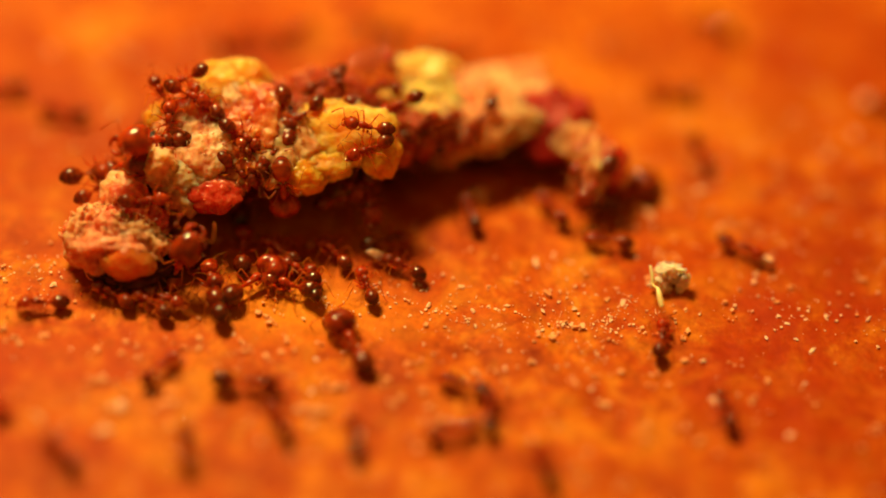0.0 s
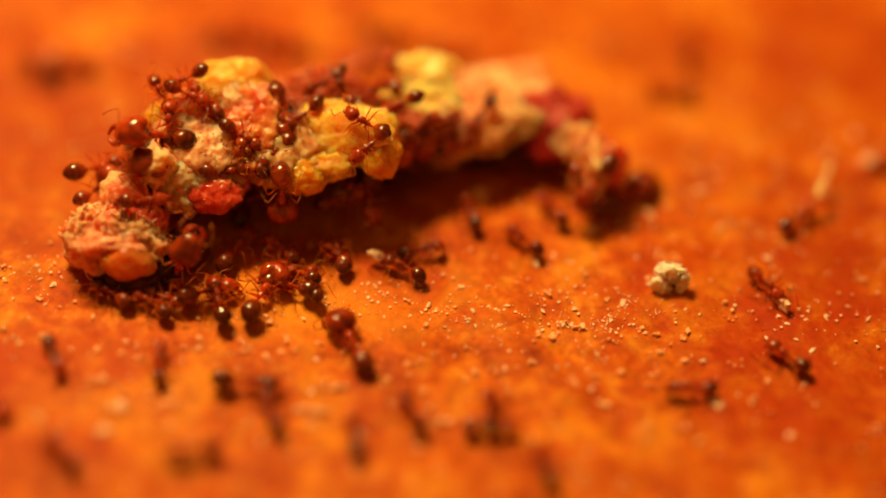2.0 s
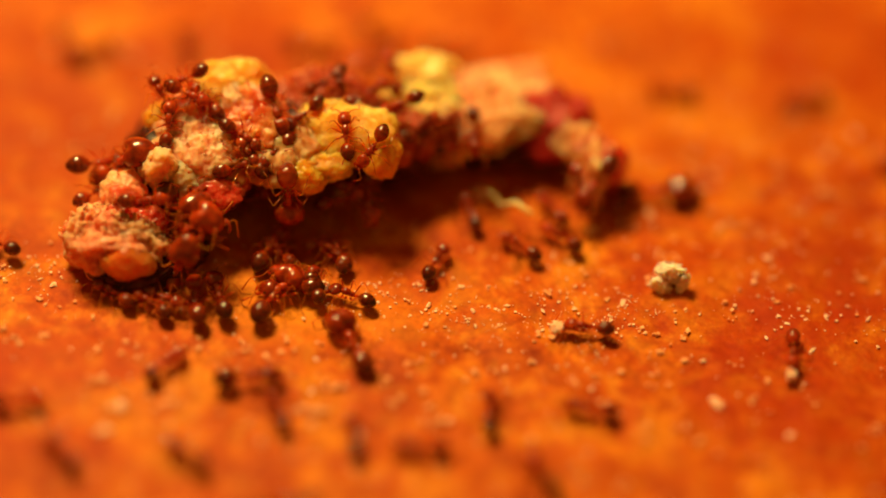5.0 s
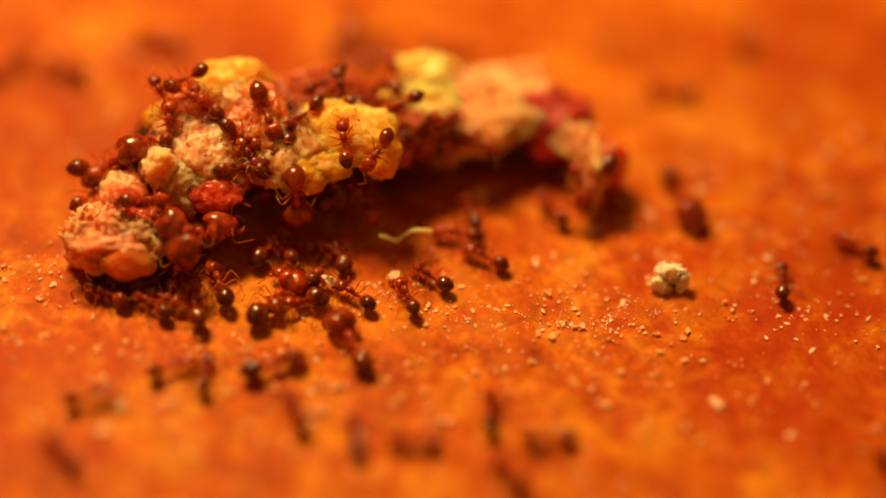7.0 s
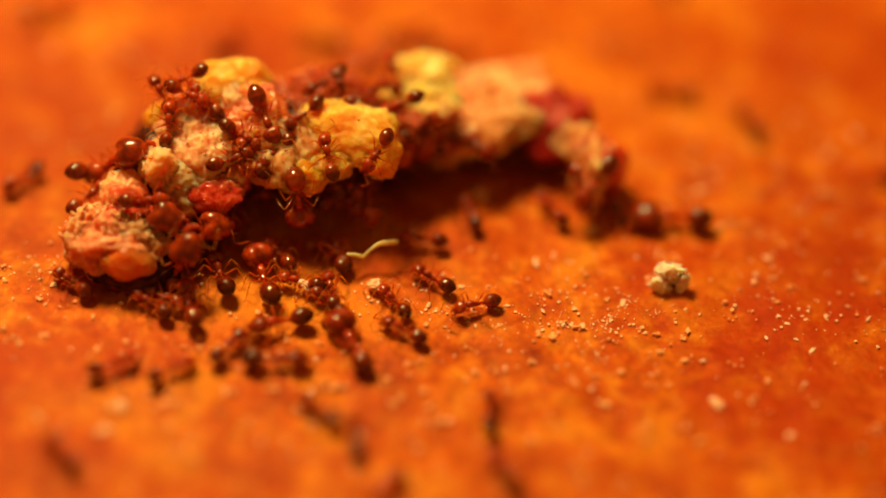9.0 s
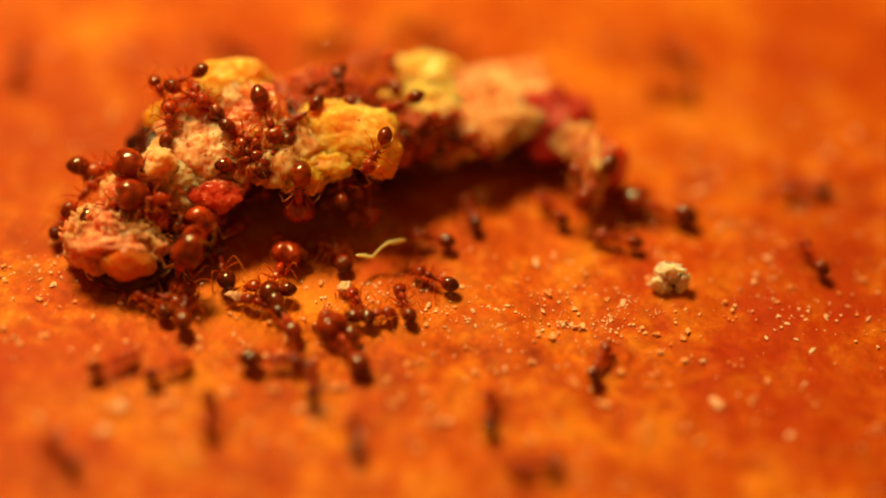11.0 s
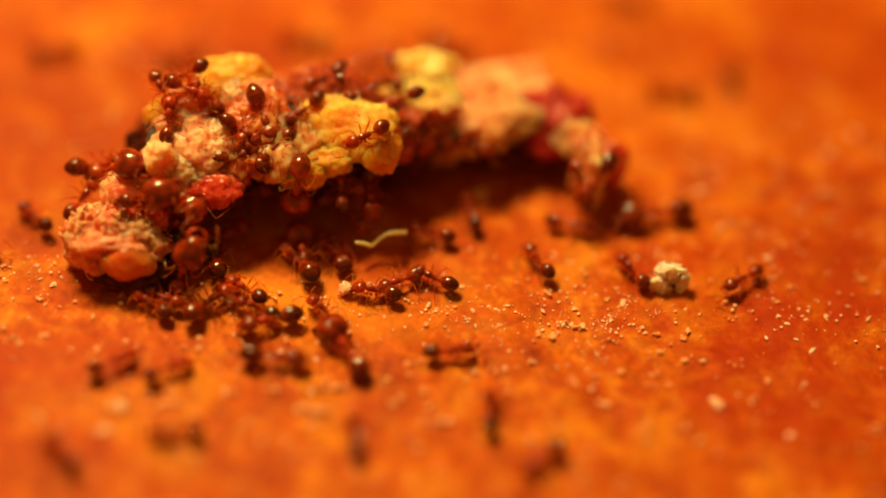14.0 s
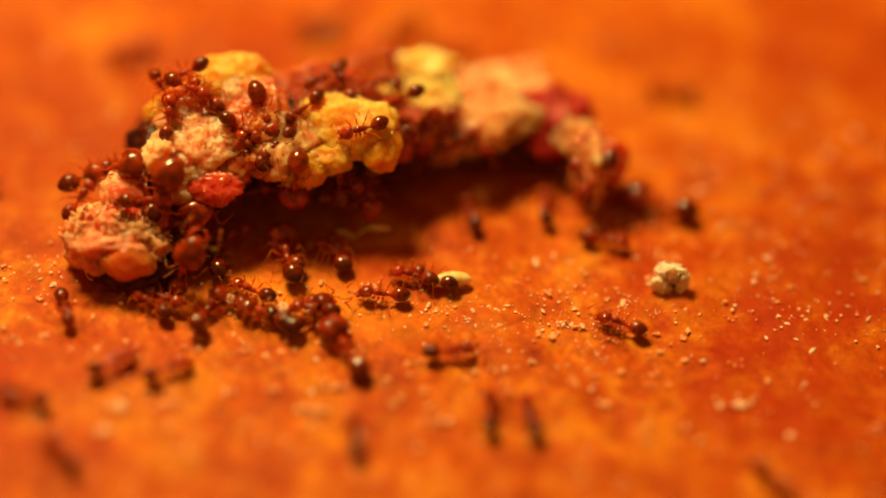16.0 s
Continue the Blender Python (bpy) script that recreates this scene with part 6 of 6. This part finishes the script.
    stroll(ant_b8, [(0, at(-10.24, 12.29, 0, 0, 0, 26)), (2, at(-10.69, 12.64, 0, 0, 0, 22)), (4.5, at(-12.45, 12.28, 0, 0, 0, 92)), (7, at(-14.21, 11.93, 0, 0, 0, 165)),
        (8, at(-12.52, 11.97, 0, 0, 0, 115)), (9, at(-10.82, 12.01, 0, 0, 0, 67)), (11, at(-10.70, 11.73, 0, 0, 0, 143)),
        (13, at(-10.59, 11.45, 0, 0, 0, -143)), (13.33, at(-11.16, 11.30, 0, 0, 0, -88)), (13.67, at(-12.21, 11.03, 0, 0, 0, -31)),
        (14, at(-12.77, 10.88, 0, 0, 0, 26)), (15, at(-9.81, 12.34, 0, 0, 0, 93)), (16, at(-6.84, 13.79, 0, 0, 0, 165))])
    stroll(ant_m6, [(0, at(8.00, 3.62, 0, 0, 0, 39)), (1, at(8.01, 3.62, 0, 0, 0, 38)), (2, at(7.98, 3.57, 0, 0, 0, 39)), (3, at(8.18, 3.70, 0, 0, 0, 44)),
        (3.5, at(8.68, 4.15, 0, 0, 0, 47)), (4, at(8.93, 3.86, 0, 0, 0, 42)), (5.25, at(9.55, 3.82, 0, 0, 0, -3)), (6.5, at(10.15, 3.79, 0, 0, 0, -49)),
        (7, at(10.57, 3.59, 0, 0, 0, -66)), (7.5, at(10.49, 2.92, 0, 0, 0, -109)), (8, at(10.34, 2.47, 0, 0, 0, -144)), (8.5, at(10.35, 2.51, 0, 0, 0, -171)),
        (9, at(10.13, 2.35, 0, 0, 0, 181)), (11.5, at(9.53, 3.06, 0, 0, 0, 162)), (12.5, at(9.91, 3.23, 0, 0, 0, 162)), (13, at(9.96, 3.13, 0, 0, 0, 175)),
        (13.5, at(9.64, 2.82, 0, 0, 0, -174)), (14, at(9.32, 2.58, 0, 0, 0, -168)), (14.5, at(9.01, 2.42, 0, 0, 0, -166)), (15, at(9.33, 2.36, 0, 0, 0, 181)),
        (15.5, at(9.43, 2.62, 0, 0, 0, 170)), (16, at(9.59, 3.21, 0, 0, 0, 164))])
    walk(pushed_crumb, [(0, at(11.86, -7.84, 0.065, 0, 0, 138)), (15.2, at(11.86, -7.84, 0.065, 0, 0, 138)), (15.6, at(12.90, -7.79, 0.065, 0, 0, 190)), (16, at(12.90, -7.79, 0.065, 0, 0, 190))])
    walk(strand, [(0, at(9.52, -3.55, 1.05, 0, -0, 101)), (0.5, at(11.24, -1.38, 1.05, 0, -0, 75)), (1, at(11.31, 0.86, 1.05, 0, -0, 113)), (1.5, at(14.11, 1.88, 1.05, 0, -0, 53)),
        (2, at(16.62, 3.53, 1.05, 0, -0, 70)), (2.2, at(15.47, 3.62, 1.05, 0, -0, 97)), (2.5, at(13.66, 3.21, 1.05, 0, -0, 174)), (3, at(10.32, 1.62, 1.05, 0, -0, 165)),
        (3.5, at(8.18, 0.77, 1.05, 0, -0, 178)), (4, at(5.68, 1.58, 1.05, 0, -0, 137)), (6.3, at(1.70, 0.63, 1.05, 0, -0, 182)), (6.5, at(0.74, 0.42, 1.05, 0, -0, -173)),
        (7, at(-0.52, 0.05, 1.05, 0, -0, -168)), (7.5, at(-0.80, -0.72, 1.05, 0, -0, -145)), (8, at(-1.25, -0.08, 1.05, 0, 0, -155)), (8.5, at(-1.54, -0.78, 1.05, 0, -0, -142)),
        (9, at(-2.01, -0.68, 1.05, 0, -0, -156)), (11.5, at(-1.36, -0.49, 1.05, 0, -0, -151)), (12, at(-0.62, 0.51, 1.05, 0, 0, -171)), (12.5, at(-0.08, 0.36, 1.05, 0, -0, 174)),
        (13, at(-0.40, 0.23, 1.05, 0, -0, 181)), (13.5, at(-1.33, -0.15, 1.05, 0, 0, -161)), (14, at(-1.63, -0.11, 1.05, 0, -0, -160)), (14.5, at(-0.88, 0.90, 1.05, 0, -0, -161)),
        (15, at(-2.40, 0.56, 0.50, 0, -0, -171)), (16, at(-2.40, 0.56, 0.50, 0, -0, -171))])
    walk(grain_a, [(0, at(14.24, 0.28, 0.25, 0, -0, -28)), (0.5, at(14.27, 0.24, 0.25, 0, -0, -22)), (1, at(14.04, -0.69, 0.25, 0, -0, -65)), (1.5, at(14.01, -1.84, 0.25, 0, -0, -72)),
        (2, at(14.90, -2.19, 0.25, 0, -0, -52)), (2.5, at(15.46, -2.41, 0.25, 0, -0, -39)), (3, at(17.37, -2.13, 0.25, 0, -0, -5)), (3.5, at(17.97, -2.02, 0.25, 0, -0, -6)),
        (3.75, at(16.54, -3.03, 0.25, 0, -0, -57)), (4, at(14.74, -3.45, 0.25, 0, -0, -105)), (4.2, at(14.46, -4.07, 0.25, 0, -0, -106)), (6.3, at(18.16, -9.20, 0.25, 0, -0, -53)),
        (7, at(20.03, -11.51, 0.25, 0, -0, -39)), (16, at(23.29, -12.91, 0.25, 0, -0, -20))])
    walk(grain_b, [(0, at(-2.92, -0.95, 0.45, 0, -0, 155)), (2.5, at(-2.90, -1.02, 0.45, 0, -0, 154)), (3, at(-3.20, -1.15, 0.45, 0, -0, 156)), (3.5, at(-4.40, -1.72, 0.45, 0, -0, 157)),
        (4, at(-4.96, -2.64, 0.45, 0, -0, 163)), (6.5, at(-5.17, -3.02, 0.45, 0, -0, 161)), (7, at(-4.85, -2.62, 0.45, 0, -0, 148)), (7.5, at(-4.61, -2.55, 0.45, 0, -0, 142)),
        (8, at(-4.77, -2.57, 0.45, 0, -0, 136)), (8.5, at(-5.40, -3.00, 0.45, 0, -0, 143)), (9, at(-5.83, -2.97, 0.45, 0, -0, 141)), (11.5, at(-9.08, -3.94, 0.45, 0, -0, 163)),
        (16, at(-9.11, -3.99, 0.45, 0, -0, 162))])
    walk(grain_c, [(0, at(19.55, 10.90, 0.30, 0, -0, 146)), (2.5, at(19.12, 6.50, 0.30, 0, -0, 169)), (3, at(16.97, 6.32, 0.30, 0, -0, 161)), (3.5, at(13.76, 1.74, 0.30, 0, -0, -142)),
        (3.75, at(12.68, 0.57, 0.30, 0, -0, 165)), (4, at(12.63, -0.89, 0.30, 0, -0, 108)), (4.2, at(10.97, -1.72, 0.30, 0, -0, 141)), (4.6, at(7.93, -3.33, 0.30, 0, -0, 173)),
        (5.6, at(0.67, -4.78, 0.30, 0, -0, 179)), (6.3, at(-1.99, -2.69, 0.30, 0, -0, 116)), (7, at(-2.05, -2.01, 0.30, 0, -0, 117)), (7.5, at(-2.15, -2.59, 0.30, 0, -0, 129)),
        (8, at(-2.28, -2.89, 0.30, 0, -0, 133)), (8.5, at(-2.88, -2.82, 0.30, 0, -0, 134)), (9, at(-2.88, -2.56, 0.30, 0, -0, 132)), (11.5, at(-4.33, -2.82, 0.30, 0, -0, 120)),
        (13, at(-4.34, -1.96, 0.30, 0, -0, 113)), (13.5, at(-4.14, -2.95, 0.30, 0, -0, 149)), (14, at(-4.13, -2.85, 0.30, 0, -0, 172)), (14.5, at(-5.03, -3.68, 0.30, 0, -0, 169)),
        (16, at(-6.73, -4.23, 0.30, 0, -0, 178))])
    walk(grub, [(0, at(-4.60, 3.00, 0.35, 0, -0, 83)), (13.9, at(-4.60, 3.00, 0.35, 0, -0, 83)), (14.4, at(-3.40, 1.60, 0.35, 0, -0, 80)), (14.8, at(-2.13, 0.22, 0.35, 0, -0, 73)), (15, at(-1.44, -0.90, 0.35, 0, -0, 73)), (15.5, at(-1.16, -2.36, 0.35, 0, -0, 44)), (16, at(0.47, -2.13, 0.35, 0, -0, 13))])


motions()
